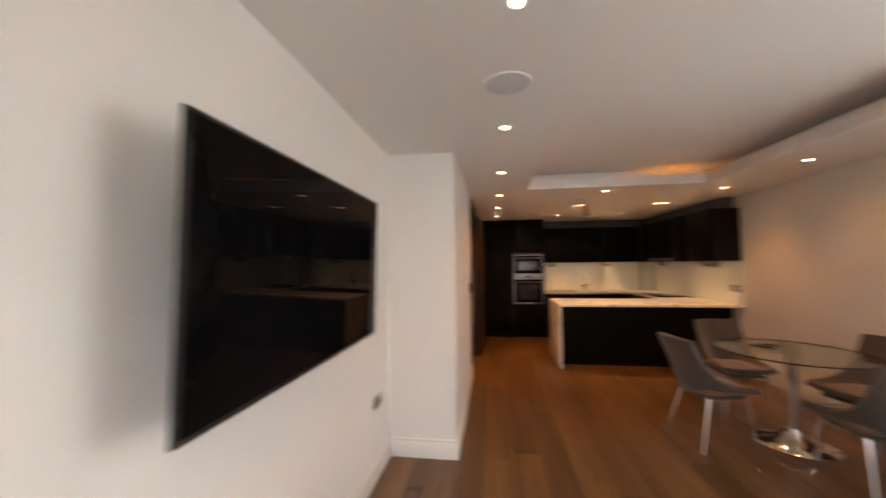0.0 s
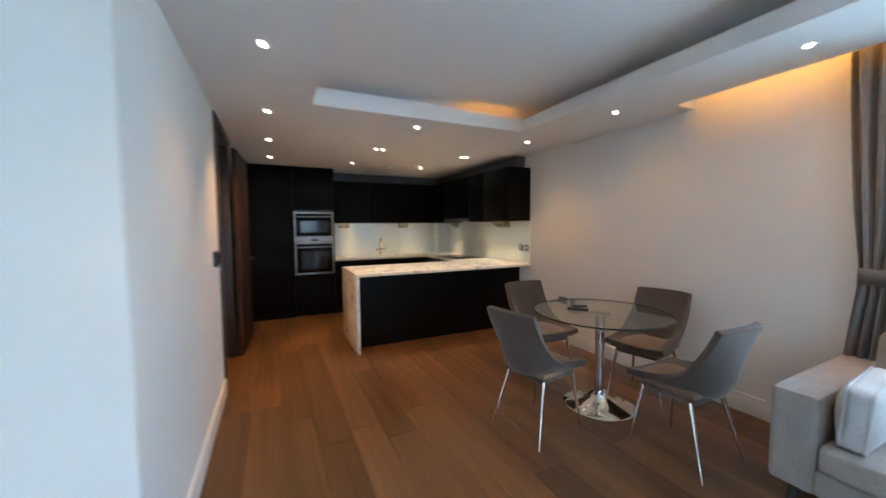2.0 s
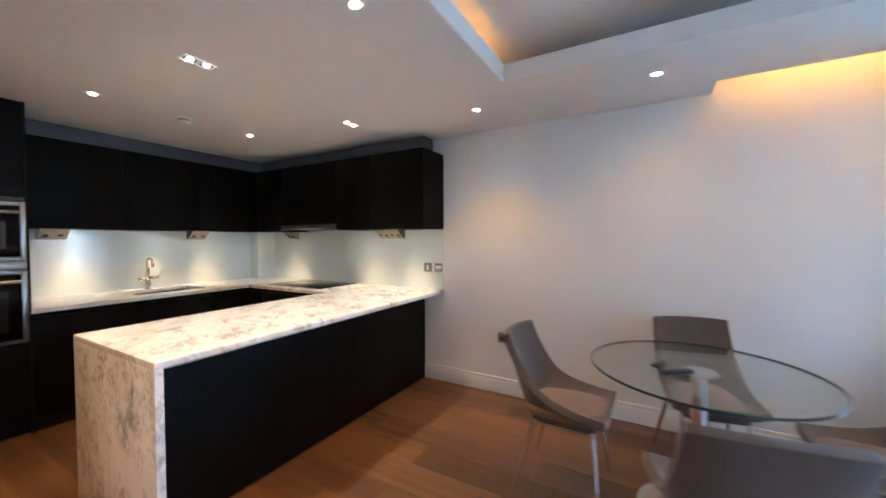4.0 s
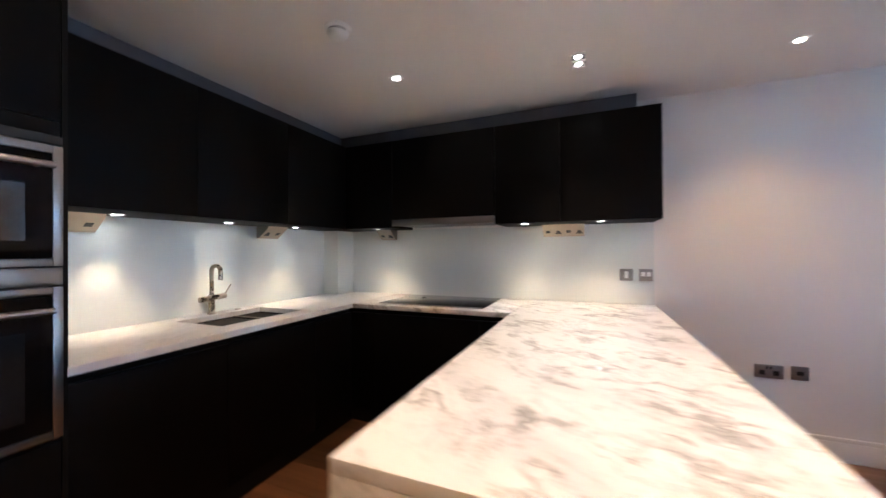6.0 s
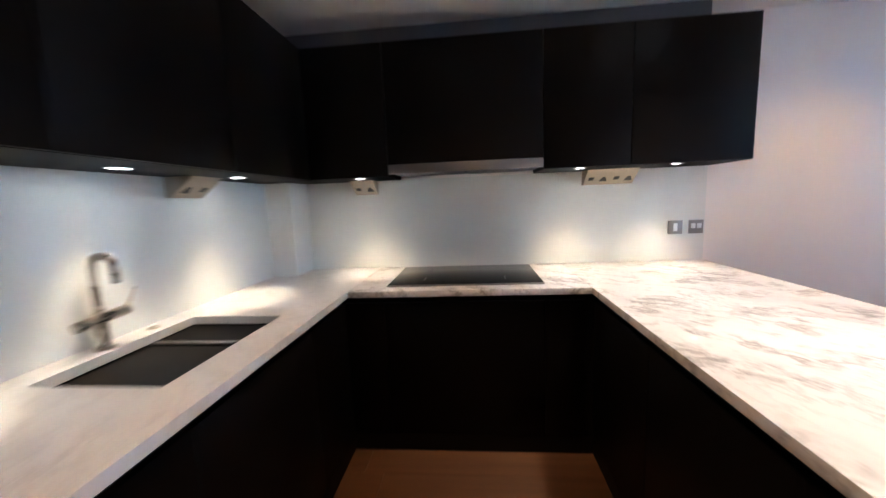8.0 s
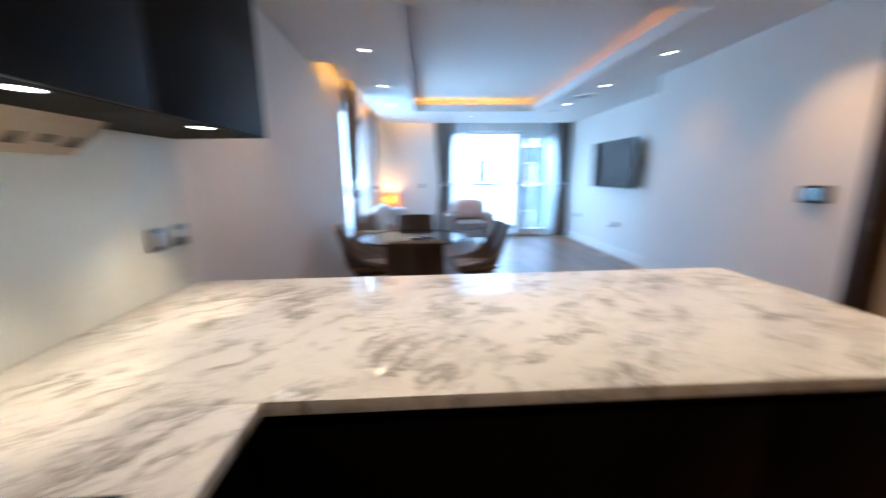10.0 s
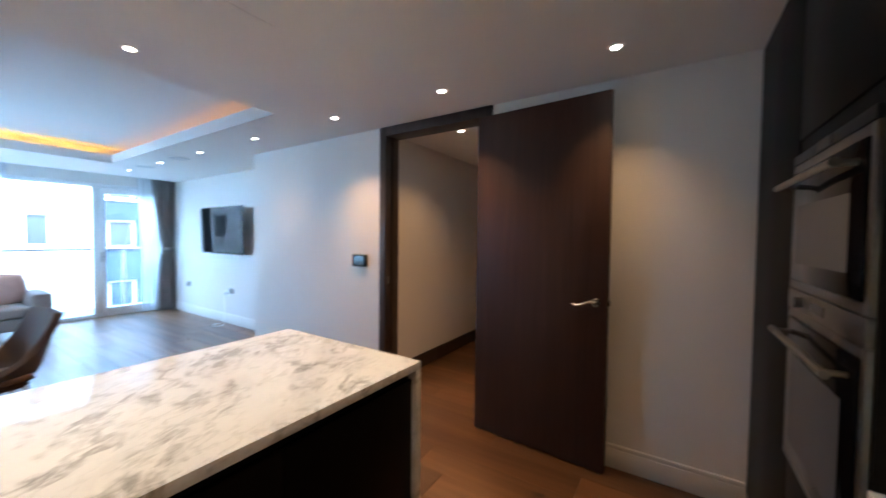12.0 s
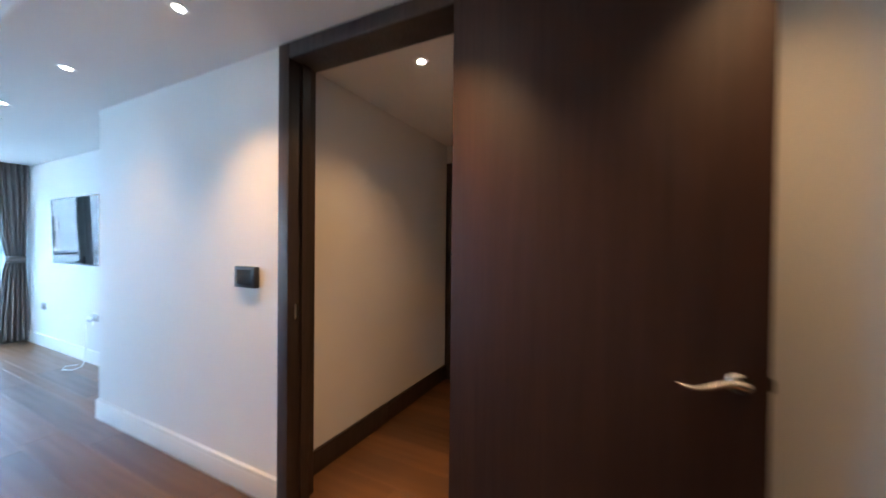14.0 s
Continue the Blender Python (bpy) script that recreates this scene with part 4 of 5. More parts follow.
plate("hob_switch", "S", 2.69, 1.115, 0.086, 0.086, "square steel isolator switch on the splashback", [(0, 0, 0.024, 0.05, M_WHITEPL)], category="switch")
plate("wall_socket", "S", 2.565, 1.115, 0.086, 0.086, "square steel twin socket on the splashback", [(-0.018, 0.006, 0.026, 0.03, M_WHITEPL), (0.018, 0.006, 0.026, 0.03, M_WHITEPL)])
plate("wall_socket", "R", 1.875, 0.507, 0.147, 0.086, "steel double power socket above the baseboard", [(-0.036, -0.008, 0.03, 0.03, M_PLASTIC), (0.036, -0.008, 0.03, 0.03, M_PLASTIC), (-0.01, 0.025, 0.012, 0.018, M_PLASTIC), (0.01, 0.025, 0.012, 0.018, M_PLASTIC)])
plate("data_socket", "R", 1.72, 0.512, 0.086, 0.086, "square steel aerial socket above the baseboard", [(0, 0.0, 0.035, 0.025, M_PLASTIC)])
plate("wall_socket", "T", -0.30, 0.53, 0.147, 0.086, "steel double power socket below the television", [(-0.036, -0.008, 0.03, 0.03, M_GREYPLASTIC), (0.036, -0.008, 0.03, 0.03, M_GREYPLASTIC)])
plate("wall_socket", "T", -1.60, 0.52, 0.147, 0.086, "steel double power socket below the television", [(-0.036, -0.008, 0.03, 0.03, M_GREYPLASTIC), (0.036, -0.008, 0.03, 0.03, M_GREYPLASTIC)])
plate("media_socket", "T", -1.74, 0.47, 0.147, 0.086, "pale media socket plate below the television", [(-0.036, 0, 0.03, 0.03, M_GREYPLASTIC), (0.036, 0, 0.03, 0.03, M_GREYPLASTIC)], M_WHITEPL)
plate("wall_socket", "T", -3.08, 0.52, 0.147, 0.086, "steel double power socket beside the curtain", [(-0.036, -0.008, 0.03, 0.03, M_PLASTIC), (0.036, -0.008, 0.03, 0.03, M_PLASTIC)])

ws = thing("light_switch", (2.62, Y_W, 1.08), "small steel light switch on the window wall", "switch")
part("plate", boxed(2.577, 2.663, Y_W + 0.0003, Y_W + 0.008, 1.08, 1.166, 0.0015), M_STEEL, ws)
part("rocker", boxed(2.608, 2.632, Y_W + 0.0078, Y_W + 0.012, 1.10, 1.146, 0.001), M_WHITEPL, ws)

# control panel beside the door
cp = thing("control_panel", (0.0, 1.805, 1.13), "black touch control panel mounted beside the door", "control panel")
part("casing", boxed(0.0002, 0.032, 1.72, 1.89, 1.128, 1.242, 0.004), M_PLASTIC, cp)
part("screen", boxed(0.0322, 0.0338, 1.745, 1.865, 1.145, 1.225), M_SCREEN, cp, "dark glossy screen")

# television
TVY0, TVY1, TVZ0, TVZ1, TVX = -2.13, -0.885, 1.122, 1.832, -0.345
TVT = Matrix.Translation((TVX, 0, TVZ0)) @ Matrix.Rotation(radians(1.3), 4, "Y") @ Matrix.Translation((-TVX, 0, -TVZ0))
tv = thing("television", (TVX, -1.48, TVZ0), "large black flat television tilted on a wall bracket", "television")
part("screen", boxed(TVX - 0.004, TVX, TVY0 + 0.008, TVY1 - 0.008, TVZ0 + 0.014, TVZ1 - 0.008, m=TVT), M_TVGLASS, tv, "dark glossy screen")
bm = ring_frame(B(), "y", TVY0, TVY1, TVZ0, TVZ1, TVX - 0.012, TVX + 0.002, 0.009, 0.001)
bmesh.ops.transform(bm, verts=bm.verts, matrix=TVT)
part("bezel", bm, M_PLASTIC, tv)
bm = box(B(), TVX - 0.014, TVX - 0.005, TVY0 + 0.002, TVY1 - 0.002, TVZ0 + 0.002, TVZ1 - 0.002, 0.002, m=TVT)
box(bm, TVX - 0.06, TVX - 0.014, TVY0 + 0.16, TVY1 - 0.16, TVZ0 + 0.05, TVZ1 - 0.2, 0.012, m=TVT)
part("back", bm, M_PLASTIC, tv)
bm = box(B(), X_TV + 0.0005, X_TV + 0.02, -1.65, -1.31, 1.32, 1.64)
box(bm, X_TV + 0.02, TVX - 0.03, -1.55, -1.41, 1.40, 1.56)
part("wall_bracket", bm, M_PLASTIC, tv, "black steel bracket")
pts = [(-0.50, -1.78, 0.43), (-0.505, -1.77, 0.2), (-0.48, -1.74, 0.03), (-0.42, -1.62, 0.006), (-0.33, -1.55, 0.006), (-0.28, -1.66, 0.006), (-0.34, -1.78, 0.006), (-0.42, -1.72, 0.008)]
solid("cable", sweep(B(), pts, 0.004, 8), M_WHITEPL, "loose white cable trailing on the floor", "cable")

# ---- dining ----
TC = (2.71, 0.555)
table = thing("dining_table", (*TC, 0), "round clear glass dining table on a chrome pedestal", "dining table")
part("tabletop", lathe(B(), [(0.0, 0.738), (0.494, 0.738), (0.494, 0.75), (0.0, 0.75)], (*TC, 0), 96), M_TABLEGLASS, table, "clear round glass top").visible_shadow = False
part("rim", lathe(B(), [(0.4945, 0.738), (0.498, 0.7385), (0.5, 0.741), (0.5, 0.747), (0.498, 0.7495), (0.4945, 0.75), (0.4945, 0.738)], (*TC, 0), 96), M_GLASSRIM, table, "dark polished glass edge")
part("pedestal", lathe(B(), [(0.0, 0.06), (0.036, 0.06), (0.036, 0.725), (0.075, 0.727), (0.075, 0.737), (0.0, 0.737)], (*TC, 0), 40), M_CHROME, table, "chrome column")
part("base", lathe(B(), [(0.0, 0.0), (0.262, 0.0), (0.265, 0.006), (0.255, 0.014), (0.18, 0.030), (0.11, 0.055), (0.062, 0.095), (0.05, 0.12), (0.0, 0.12)], (*TC, 0), 64), M_CHROME, table, "chrome trumpet base")
rm = boxed(-0.08, 0.08, -0.022, 0.022, 0.0, 0.018, 0.006)
bmesh.ops.transform(rm, verts=rm.verts, matrix=pose(2.58, 0.66, 0.75, 0, 0, -50))
rc = solid("remote_control", rm, M_PLASTIC, "black remote control lying on the glass table", "remote control")
rm = boxed(-0.06, 0.06, -0.02, 0.02, 0.0, 0.016, 0.005)
bmesh.ops.transform(rm, verts=rm.verts, matrix=pose(2.67, 0.73, 0.75, 0, 0, -20))
solid("remote_control", rm, M_PLASTIC, "small black remote control lying on the glass table", "remote control")


def chair(at, turn, label):
    """Faces +y before it is turned."""
    t = thing("dining_chair", (0, 0, 0), label, "dining chair", "chairs round the table")

    def profile(v):
        if v < 0.45:
            s = v / 0.45
            return 0.24 - 0.40 * s, 0.435 - 0.02 * math.sin(math.pi * s * 0.6)
        s = (v - 0.45) / 0.55
        a = min(1.0, s / 0.35)
        y = -0.16 - 0.075 * math.sin(a * math.pi / 2) - 0.095 * max(0.0, s - 0.12) / 0.88
        z = 0.416 + 0.075 * (1 - math.cos(a * math.pi / 2)) + 0.37 * max(0.0, s - 0.15) / 0.85
        return y, z

    rim_curve = [Vector(q) for q in ((0.24, 0.452), (-0.02, 0.47), (-0.19, 0.56), (-0.300, 0.852))]

    def shell(u, v):
        side = 2 * u - 1
        y, z = profile(v)
        k = 1 - v
        rim = rim_curve[0] * k ** 3 + rim_curve[1] * 3 * k * k * v + rim_curve[2] * 3 * k * v * v + rim_curve[3] * v ** 3
        e = abs(side) ** 2.4
        w = 0.226 + 0.012 * math.sin(math.pi * v) - 0.012 * v
        return Vector((w * side, y + e * (rim.x - y), z + e * (rim.y - z)))
    bm = grid(B(), 24, 36, shell)
    ob = part("seat_shell", bm, M_CHAIR, t, "taupe upholstered scoop shell", False, 60)
    so = ob.modifiers.new("thickness", "SOLIDIFY")
    so.thickness, so.offset = 0.042, -1.0
    bv = ob.modifiers.new("soft_edges", "BEVEL")
    bv.width, bv.segments, bv.limit_method, bv.angle_limit = 0.014, 3, "ANGLE", radians(50)
    bm = B()
    padded(bm, -0.192, 0.192, -0.17, 0.235, 0.425, 0.475, 0.012, 0.022, 10)
    part("seat_pad", bm, M_CHAIRLAMPLIT, t, "flat padded seat cushion in lamplit brown", False, 60)
    # added inner face that carries the lamp-warm tone of the backrest
    bm = grid(B(), 12, 14, lambda u, v: shell(0.05 + 0.9 * u, 0.52 + 0.45 * v) + Vector((0, 0.007, 0.002)))
    ob = part("lamplit_back", bm, M_CHAIRLAMPLIT, t, "lamplit brown face laid over the backrest", False, 60)
    so = ob.modifiers.new("thickness", "SOLIDIFY")
    so.thickness, so.offset = 0.006, -1.0
    part("underframe", padded(B(), -0.165, 0.165, -0.15, 0.19, 0.378, 0.432, 0.0, 0.025, 8), M_CHAIR, t, "upholstered seat base", False, 60)
    for sx in (-1, 1):
        for sy, y0, y1 in ((1, 0.165, 0.205), (-1, -0.125, -0.235)):
            bm = rod(B(), (sx * 0.215, y1, 0.0), (sx * 0.155, y0, 0.40), 0.009, 0.014, n=16)
            part("leg", bm, M_CHROME, t, "tapered chrome leg", False)
    t.matrix_basis = pose(at[0], at[1], 0, 0, 0, turn)
    return t


chair((2.08, 0.535), -81, "taupe upholstered dining chair with its back to the walkway")
chair((2.665, 1.185), 178, "taupe upholstered dining chair on the island side")
chair((3.16, 0.48), 101, "taupe upholstered dining chair against the wall")
chair((2.70, -0.095), 0, "taupe upholstered dining chair beside the sofa")

# ---- lounge ----


def pillow_at(name, m, w, h, d, mat, label, tuft=False):
    def skin(sign):
        def f(u, v):
            a, b = 2 * u - 1, 2 * v - 1
            sag = 1 - 0.10 * (a * a * b * b)
            e = (1 - a ** 4) * (1 - b ** 4)
            y = sign * d / 2 * (0.12 + 0.88 * max(0.0, e) ** 0.45)
            if tuft:
                y *= 1 - 0.55 * math.exp(-((a * w) ** 2 + (b * h) ** 2) / 0.004)
            return m @ Vector((a * w / 2 * (1 - 0.05 * b * b) * sag, y, b * h / 2 * (1 - 0.05 * a * a) * sag))
        return f
    bm = grid(B(), 22, 18, skin(1))
    grid(bm, 22, 18, skin(-1))
    bmesh.ops.remove_doubles(bm, verts=bm.verts, dist=0.0008)
    rim = [e for e in bm.edges if e.is_boundary]
    if rim:
        bmesh.ops.bridge_loops(bm, edges=rim)
    return solid(name, bm, mat, label, "cushion", "loose cushions", smooth=70)


sofa = thing("sofa", (3.1, -1.6, 0), "oatmeal fabric sofa with square arms under the window", "sofa")
SY0, SY1 = -2.72, -0.53
part("base", padded(B(), 2.645, 3.50, SY0 + 0.18, SY1 - 0.18, 0.15, 0.285, 0.0, 0.02, 6), M_SOFA, sofa)
for y0, y1 in ((SY1 - 0.19, SY1), (SY0, SY0 + 0.19)):
    bm = B()
    sh = Matrix.Translation((2.66, 0, 0.62)) @ Matrix(((1, 0, 0, 0), (0, 1, 0, 0), (0.03, 0, 1, 0), (0, 0, 0, 1))) @ Matrix.Translation((-2.66, 0, -0.62))
    padded(bm, 2.655, 3.53, y0, y1, 0.14, 0.62, 0.008, 0.03, 10, sh)
    part("arm", bm, M_SOFA, sofa)
part("backrest", padded(B(), 3.36, 3.53, SY0 + 0.19, SY1 - 0.19, 0.28, 0.74, 0.01, 0.04, 8), M_SOFA, sofa)
ym = (SY0 + SY1) / 2
for y0, y1 in ((ym + 0.003, SY1 - 0.193), (SY0 + 0.193, ym - 0.003)):
    part("seat_cushion", padded(B(), 2.61, 3.34, y0, y1, 0.28, 0.415, 0.018, 0.035, 12), M_SOFA, sofa)
    tl = Matrix.Translation((3.27, 0, 0.44)) @ Matrix.Rotation(radians(9), 4, "Y") @ Matrix.Translation((-3.27, 0, -0.44))
    bm = padded(B(), 3.19, 3.36, y0, y1, 0.44, 0.86, 0.035, 0.05, 24, tl)
    spots = [(y0 + (y1 - y0) * f, 0.67) for f in (0.28, 0.72)]
    for v in bm.verts:
        if v.co.x < 3.26:
            for by, bz in spots:
                v.co.x += 0.034 * math.exp(-((v.co.y - by) ** 2 + (v.co.z - bz) ** 2) / 0.0045)
    backs = part("back_cushion", bm, M_SOFA, sofa, smooth=70)
    for by, bz in spots:
        bm = B()
        bmesh.ops.create_uvsphere(bm, u_segments=16, v_segments=8, radius=0.016, matrix=Matrix.Translation((3.222, by, bz)) @ Matrix.Diagonal((0.45, 1, 1, 1)))
        part("button", bm, M_SOFA, backs, "covered button", smooth=70)
for x, sx in ((2.76, -0.03), (3.44, 0.02)):
    for y, sy in ((SY1 - 0.09, 0.02), (SY0 + 0.09, -0.02)):
        part("leg", rod(B(), (x + sx, y + sy, 0.0), (x, y, 0.15), 0.016, 0.028, n=14), M_DARKLEG, sofa, "tapered dark wood leg")
PM = pose(2.87, -0.80, 0.425, 4, 0, 5)


def loop_points(w, h, rad, y, n=6):
    """A rounded upright rectangle, its lower edge at z = 0."""
    out = []
    for cx, cz, a0 in ((w - rad, h - rad, 0.0), (-w + rad, h - rad, 0.5), (-w + rad, rad, 1.0), (w - rad, rad, 1.5)):
        out += [(cx + rad * math.cos(math.pi * (a0 + 0.5 * k / n)), y, cz + rad * math.sin(math.pi * (a0 + 0.5 * k / n))) for k in range(n + 1)]
    return out + out[:1]


box_cushion = thing("cushion", (2.86, -0.80, 0.425), "pale boxy cushion with piped edges leaning on the sofa arm", "cushion", "loose cushions")
part("cover", padded(B(), -0.225, 0.225, -0.047, 0.047, 0.0, 0.29, 0.05, 0.03, 18, PM), M_PILLOW, box_cushion, smooth=70)
for y in (-0.040, 0.040):
    part("piping", sweep(B(), [PM @ Vector(q) for q in loop_points(0.222, 0.288, 0.035, y)], 0.0045, 8), M_PILLOW, box_cushion, "corded seam", smooth=70)
pillow_at("cushion", pose(3.12, -2.40, 0.61, 12, 0, 196), 0.46, 0.40, 0.16, M_PILLOW, "pale cushion at the far end of the sofa")

arm = thing("armchair", (1.68, -3.2, 0), "sofa-fabric armchair darkened as backlit, square arms, before the window", "armchair")
AX0, AX1, AY0, AY1 = 1.20, 2.17, -3.52, -2.78
part("base", padded(B(), AX0 + 0.2, AX1 - 0.2, AY0, AY1 + 0.0, 0.14, 0.30, 0.0, 0.02, 6), M_SOFABACKLIT, arm)
for x0, x1 in ((AX0, AX0 + 0.205), (AX1 - 0.205, AX1)):
    part("arm", padded(B(), x0, x1, AY0, AY1 + 0.02, 0.13, 0.60, 0.006, 0.03, 9), M_SOFABACKLIT, arm)
part("backrest", padded(B(), AX0 + 0.205, AX1 - 0.205, AY0, AY0 + 0.18, 0.30, 0.74, 0.01, 0.04, 8), M_SOFABACKLIT, arm)
part("seat_cushion", padded(B(), AX0 + 0.21, AX1 - 0.21, AY0 + 0.18, AY1 + 0.01, 0.30, 0.44, 0.02, 0.035, 10), M_SOFABACKLIT, arm)
for x in (AX0 + 0.09, AX1 - 0.09):
    for y in (AY0 + 0.08, AY1 - 0.06):
        part("leg", rod(B(), (x, y, 0.0), (x, y, 0.14), 0.016, 0.026, n=14), M_DARKLEG, arm, "tapered dark wood leg")
pillow_at("cushion", pose(1.69, -3.20, 0.655, -14, 0, 0), 0.63, 0.44, 0.16, M_BLUSH, "blush pink buttoned cushion on the armchair", True)

side = thing("side_table", (3.31, -3.40, 0), "small dark side table in the corner", "side table")
part("tabletop", boxed(3.10, 3.52, -3.62, -3.20, 0.48, 0.505, 0.004), M_DARKLEG, side)
for x in (3.13, 3.49):
    for y in (-3.59, -3.23):
        part("leg", boxed(x - 0.015, x + 0.015, y - 0.015, y + 0.015, 0.0, 0.48, 0.002), M_DARKLEG, side)
LX, LY = 3.30, -3.44
lamp = thing("table_lamp", (LX, LY, 0.505), "table lamp with a glowing amber drum shade", "table lamp")
part("base", lathe(B(), [(0.0, 0.0), (0.07, 0.0), (0.07, 0.012), (0.012, 0.022), (0.010, 0.20), (0.0, 0.20)], (LX, LY, 0.505), 28), M_NICKEL, lamp)
bm = lathe(B(), [(0.143, 0.70), (0.137, 0.955)], (LX, LY, 0), 48)
ob = part("shade", bm, M_SHADE, lamp, "amber fabric drum shade", smooth=60)
so = ob.modifiers.new("thickness", "SOLIDIFY")
so.thickness = 0.002
part("bulb", lathe(B(), [(0.0, 0.0), (0.018, 0.004), (0.03, 0.035), (0.022, 0.065), (0.0, 0.08)], (LX, LY, 0.76), 20), glow("warm_bulb", (1.0, 0.62, 0.28), 1.0), lamp, "warm glowing bulb")
bl = bpy.data.lights.new("bulb_light", "POINT")
bl.energy, bl.color, bl.shadow_soft_size = 1.0, (1.0, 0.60, 0.28), 0.045
new("bulb_light", bl).location = (LX, LY, 0.90)

# ---- curtains ----


def curtain(name, axis, fixed, edge, toward, top_w, tie_w, bottom_w, z0, z1, tie_z, folds, label, mat=M_CURTAIN, band=True, depth=0.05, shift=0.09):
    """Pleated cloth that hangs from z1, drawn in to a tie at tie_z; edge stays put, toward is the side it opens to."""
    t = thing(name, (fixed, edge, z0) if axis == "y" else (edge, fixed, z0), label, "curtain", "curtains")

    def width(z):
        if z > tie_z:
            s = (z - tie_z) / (z1 - tie_z)
            return tie_w + (top_w - tie_w) * (s ** 0.75)
        s = (tie_z - z) / (tie_z - z0)
        return tie_w + (bottom_w - tie_w) * (s ** 0.6)

    def f(u, v):
        z = z0 + (z1 - z0) * v
        w = width(z)
        near = math.exp(-((z - tie_z) / 0.16) ** 2)
        draw = shift * (1 - abs(z - tie_z) / ((z1 - tie_z) if z > tie_z else (tie_z - z0))) ** 1.4
        a = edge + toward * (draw + w * u)
        wave = math.sin(u * folds * 2 * math.pi + 0.5 * math.sin(3.1 * z + u * 5)) + 0.35 * math.sin(u * folds * 4.4 * math.pi + 1.3 + z)
        amp = depth * (0.62 + 0.25 * noise.noise(Vector((u * 6, z * 1.3, fixed)))) * (1 - 0.45 * near)
        d = fixed + amp * wave
        return Vector((d, a, z)) if axis == "y" else Vector((a, d, z))
    bm = grid(B(), int(folds * 12), 46, f)
    ob = part("cloth", bm, mat, t, smooth=80)
    if mat is not M_SHEER:
        so = ob.modifiers.new("thickness", "SOLIDIFY")
        so.thickness = 0.003
    if band:
        w = width(tie_z)
        bm = B()
        n = 32
        rows = []
        for zz in (tie_z - 0.045, tie_z + 0.045):
            ring = []
            for k in range(n):
                a = 2 * math.pi * k / n
                p, q = edge + toward * (shift + w / 2 + (w / 2 + 0.008) * math.cos(a)), fixed + (depth + 0.012) * math.sin(a)
                ring.append(bm.verts.new((q, p, zz) if axis == "y" else (p, q, zz)))
            rows.append(ring)
        for k in range(n):
            bm.faces.new((rows[0][k], rows[0][(k + 1) % n], rows[1][(k + 1) % n], rows[1][k]))
        ob = part("tieback", bm, M_BAND, t, "broad cloth tieback", smooth=80)
        so = ob.modifiers.new("thickness", "SOLIDIFY")
        so.thickness = 0.006
    return t


curtain("curtain", "y", 3.475, -0.50, -1, 0.62, 0.22, 0.34, 0.02, 2.46, 1.12, 7, "grey-brown pleated curtain tied back beside the sofa window")
curtain("curtain", "y", 3.475, -2.92, 1, 0.50, 0.24, 0.36, 0.02, 2.46, 1.12, 6, "grey-brown pleated curtain tied back beside the sofa window")
curtain("curtain", "x", -3.61, 2.34, -1, 0.42, 0.20, 0.30, 0.02, 2.46, 1.15, 6, "dark grey-brown curtain tied back behind the armchair")
curtain("curtain", "x", -3.60, X_TV + 0.005, 1, 0.36, 0.17, 0.31, 0.02, 2.46, 1.12, 6, "dark grey-brown curtain tied back beside the balcony door", shift=0.03)
curtain("sheer_curtain", "x", -3.69, 2.02, -1, 0.56, 0.46, 0.48, 0.02, 2.46, 1.0, 7, "white voile curtain gathered at the balcony window", M_SHEER, False, 0.025, 0.0)
curtain("sheer_curtain", "x", -3.69, X_TV + 0.06, 1, 0.47, 0.42, 0.44, 0.02, 2.46, 1.0, 6, "white voile curtain gathered at the balcony door", M_SHEER, False, 0.025, 0.0)
curtain("sheer_curtain", "y", 3.555, -0.72, -1, 0.40, 0.34, 0.36, 0.02, 2.46, 1.0, 6, "white voile curtain gathered at the sofa window", M_SHEER, False, 0.02, 0.0)

# ---- outside ----
bal = thing("balcony", (0.8, -4.5, -0.12), "paved balcony with a glass and steel balustrade", "balcony", "", "structure")
part("slab", boxed(-1.4, 3.4, -5.08, Y_W - 0.2, -0.2, -0.02), M_DECK, bal)
part("handrail", sweep(B(), [(-1.4, -5.0, 1.11), (3.4, -5.0, 1.11)], 0.024, 14), M_STEEL, bal, "round steel handrail")
for x in (-1.35, -0.15, 1.05, 2.25, 3.35):
    part("post", boxed(x - 0.02, x + 0.02, -5.02, -4.98, -0.02, 1.09, 0.003), M_STEEL, bal)
for x0, x1 in ((-1.32, -0.18), (-0.12, 1.02), (1.08, 2.22), (2.28, 3.32)):
    pane(bal, x0, x1, -5.006, -4.994, 0.06, 1.03, M_RAILGLASS)

tagged(structure("ground", boxed(-300, 300, -300, 300, -9.3, -9.0), M_GROUND, "grey street ground far below", "ground"), kind="structure")


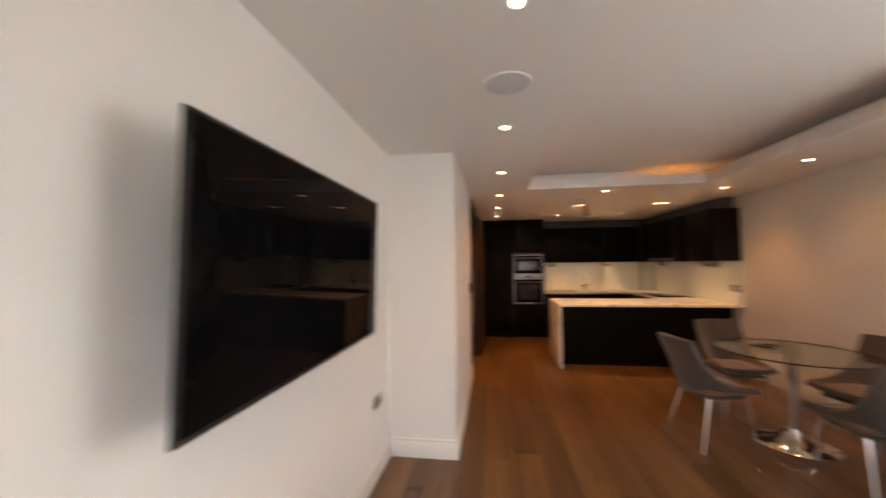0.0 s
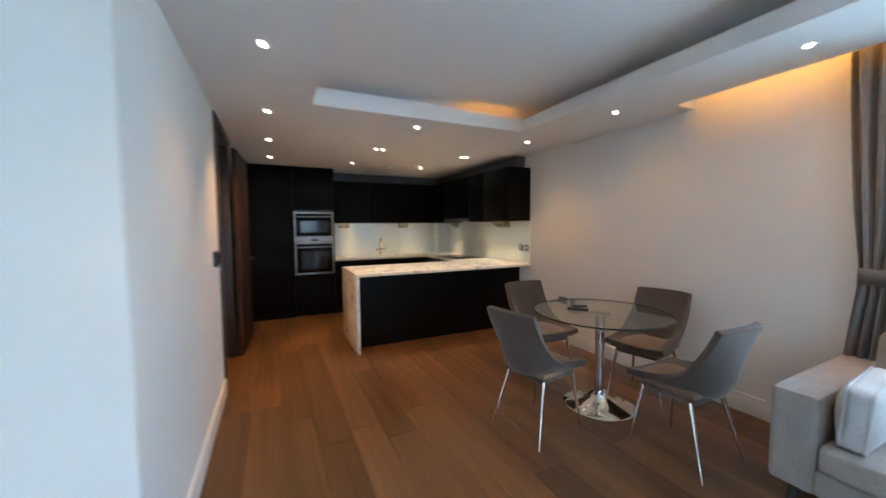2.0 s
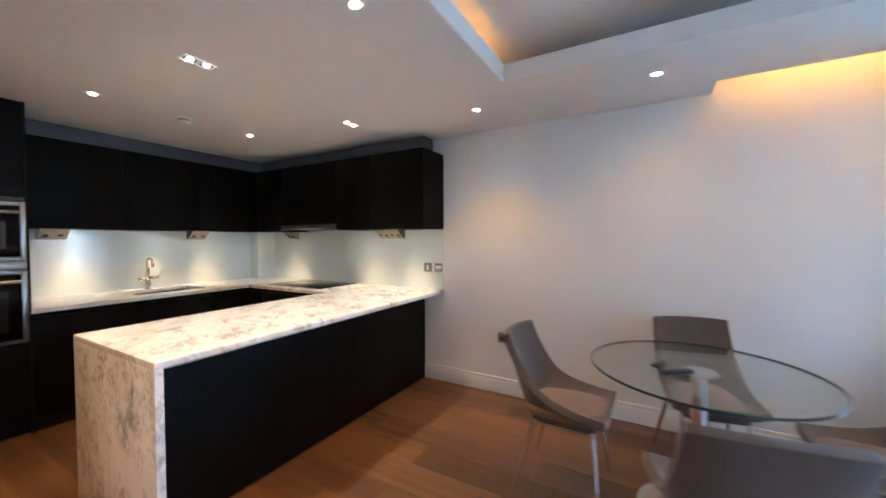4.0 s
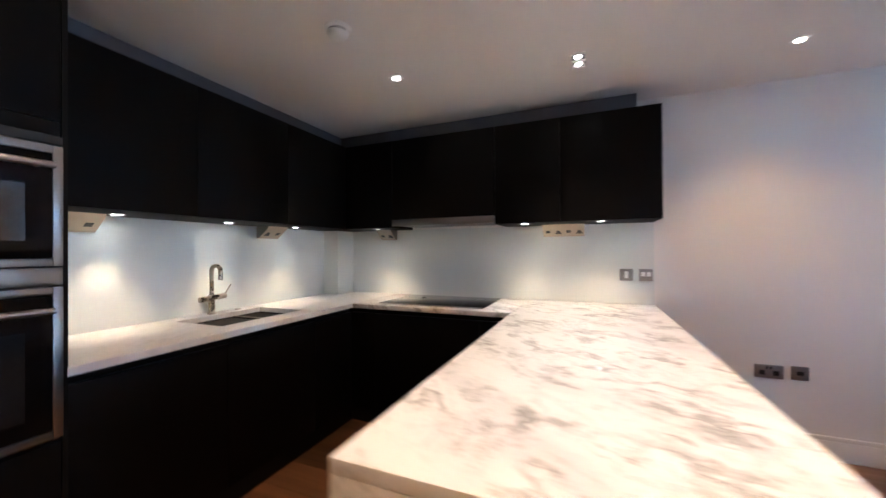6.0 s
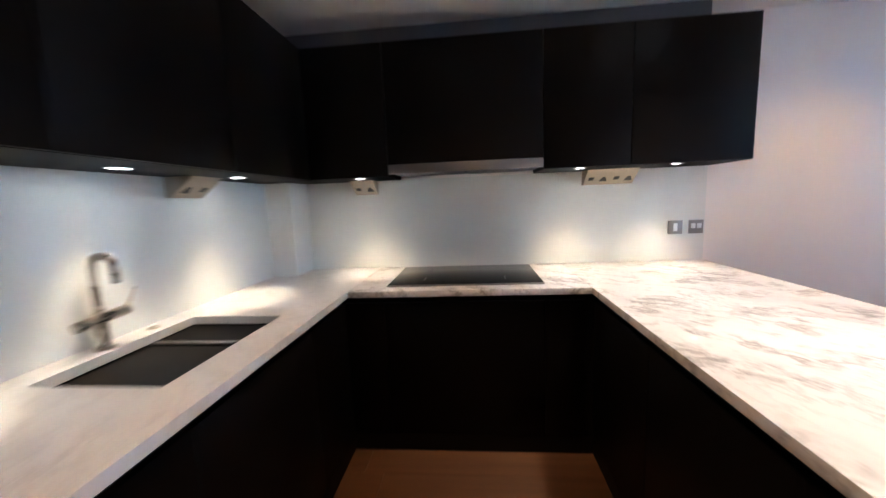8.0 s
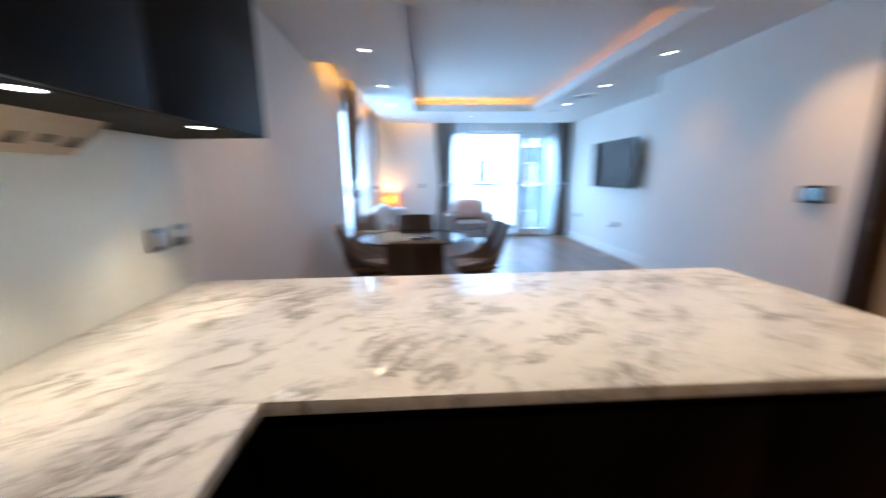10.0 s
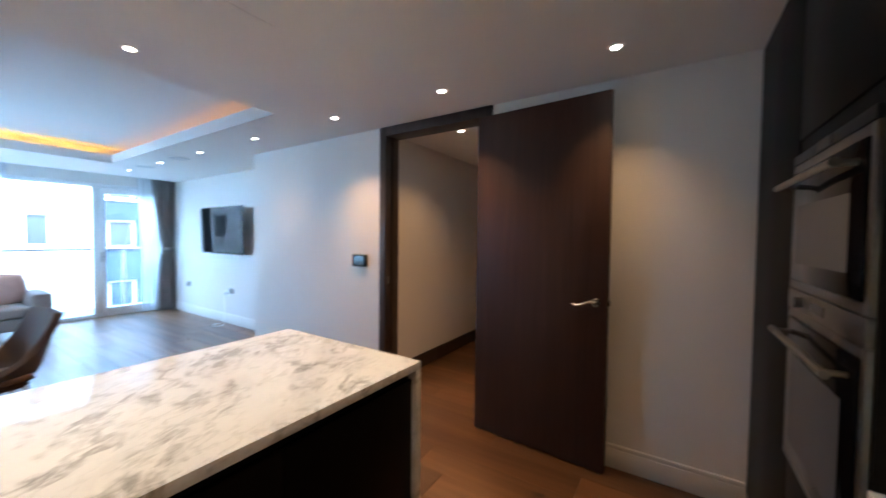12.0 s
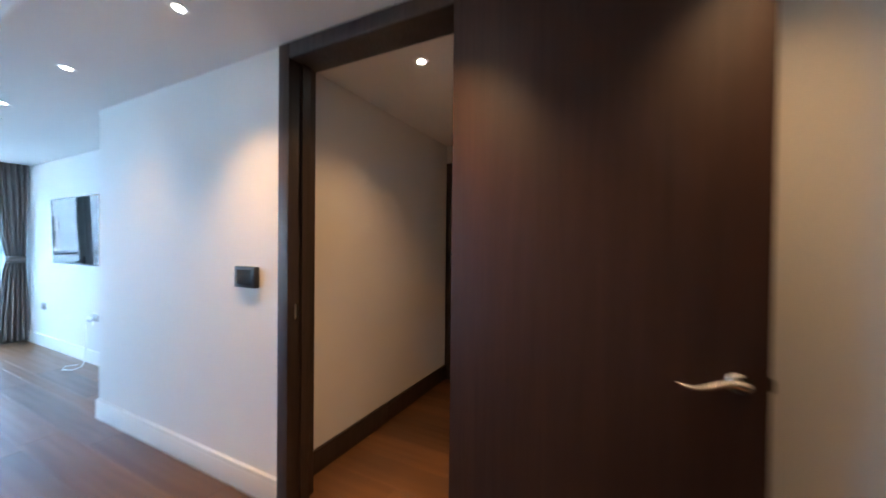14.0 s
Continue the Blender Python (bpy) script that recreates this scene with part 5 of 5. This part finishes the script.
def building(name, x0, x1, y, z0, z1, mat, cols, rows, w, h, label, depth=8.0):
    t = thing(name, ((x0 + x1) / 2, y, z0), label, "building", "buildings opposite")
    xs = sorted({x0, x1, *[c for c in cols], *[c + w for c in cols]})
    zs = sorted({z0, z1, *rows, *[r + h for r in rows]})
    bm = B()
    for a, b in zip(xs, xs[1:]):
        for c, d in zip(zs, zs[1:]):
            if a in cols and c in rows:
                continue
            box(bm, a, b, y - 0.3, y, c, d)
    box(bm, x0, x1, y - depth, y - 0.8, z0, z1)
    part("wall", bm, mat, t, smooth=0)
    part("roof", boxed(x0 - 0.2, x1 + 0.2, y - depth, y + 0.15, z1, z1 + 0.35), M_PVC, t)
    for c in cols:
        for r in rows:
            win = part("window", ring_frame(B(), "x", c, c + w, r, r + h, y - 0.2, y - 0.12, 0.07, 0.0), M_PVC, t, smooth=0)
            part("pane", boxed(c + 0.07, c + w - 0.07, y - 0.17, y - 0.16, r + 0.07, r + h - 0.07), M_DARKPANE, win)
            part("sill", boxed(c - 0.08, c + w + 0.08, y - 0.12, y + 0.08, r - 0.08, r), M_PVC, win)
    return t


building("white_building", -1.95, 9.0, -14.0, -9.0, 4.6, M_RENDER, (-0.70, 2.5, 5.3), (-8.0, -5.1, -2.1, 0.95), 0.66, 1.15, "white rendered apartment building across the street, tinted daylight blue")
building("blue_building", -12.0, -2.02, -14.6, -9.0, 4.4, M_BLUECLAD, (-3.2, -5.4, -7.6, -9.8), (-8.2, -6.0, -3.9, -1.6, 0.85, 2.8), 0.88, 1.1, "blue-grey clad apartment building across the street")

# ---- floor ----
fl = tagged(finish("floor", box(box(B(), X_TV - 0.1, X_R + 0.1, Y_W - 0.2, Y_K, -0.1, -0.016), HE - 0.15, X_TV - 0.1, 1.88, 3.42, -0.1, -0.016), M_SUB), "brown oak plank floor", "floor", "", "structure")
PW = 0.215
rng = random.Random(7)
shapes = {}


def plank(x, y0, y1, w):
    key = (round(y1 - y0, 2), round(w, 3))
    if key not in shapes:
        bm = boxed(-key[1] / 2 + 0.0006, key[1] / 2 - 0.0006, -key[0] / 2 + 0.0006, key[0] / 2 - 0.0006, -0.016, 0.0, 0.0012, 1)
        bmesh.ops.delete(bm, geom=[f for f in bm.faces if f.normal.z < -0.9], context="FACES")
        me = bpy.data.meshes.new("plank")
        bm.to_mesh(me)
        bm.free()
        me.materials.append(M_OAK)
        shapes[key] = me
    ob = new("plank", shapes[key])
    ob.parent = fl
    ob.location = (x, (y0 + y1) / 2, 0)


def lay(x0, x1, ya, yb):
    x = x0
    while x < x1 - 0.005:
        w = min(PW, x1 - x)
        y = ya
        while y < yb - 0.01:
            n = rng.choice((1.2, 1.6, 1.9, 1.9, 2.2))
            if y == ya:
                n = rng.choice((0.5, 0.9, 1.3, 1.7, 2.1))
            e = min(yb, y + n)
            if yb - e < 0.3:
                e = yb
            plank(x + w / 2, y, e, w)
            y = e
        x += PW


lay(X_TV, -0.002, Y_W - 0.1, -0.0)
lay(-0.002, X_R, Y_W - 0.1, Y_K)
lay(HE - 0.1, -0.002, 2.0, 3.3)
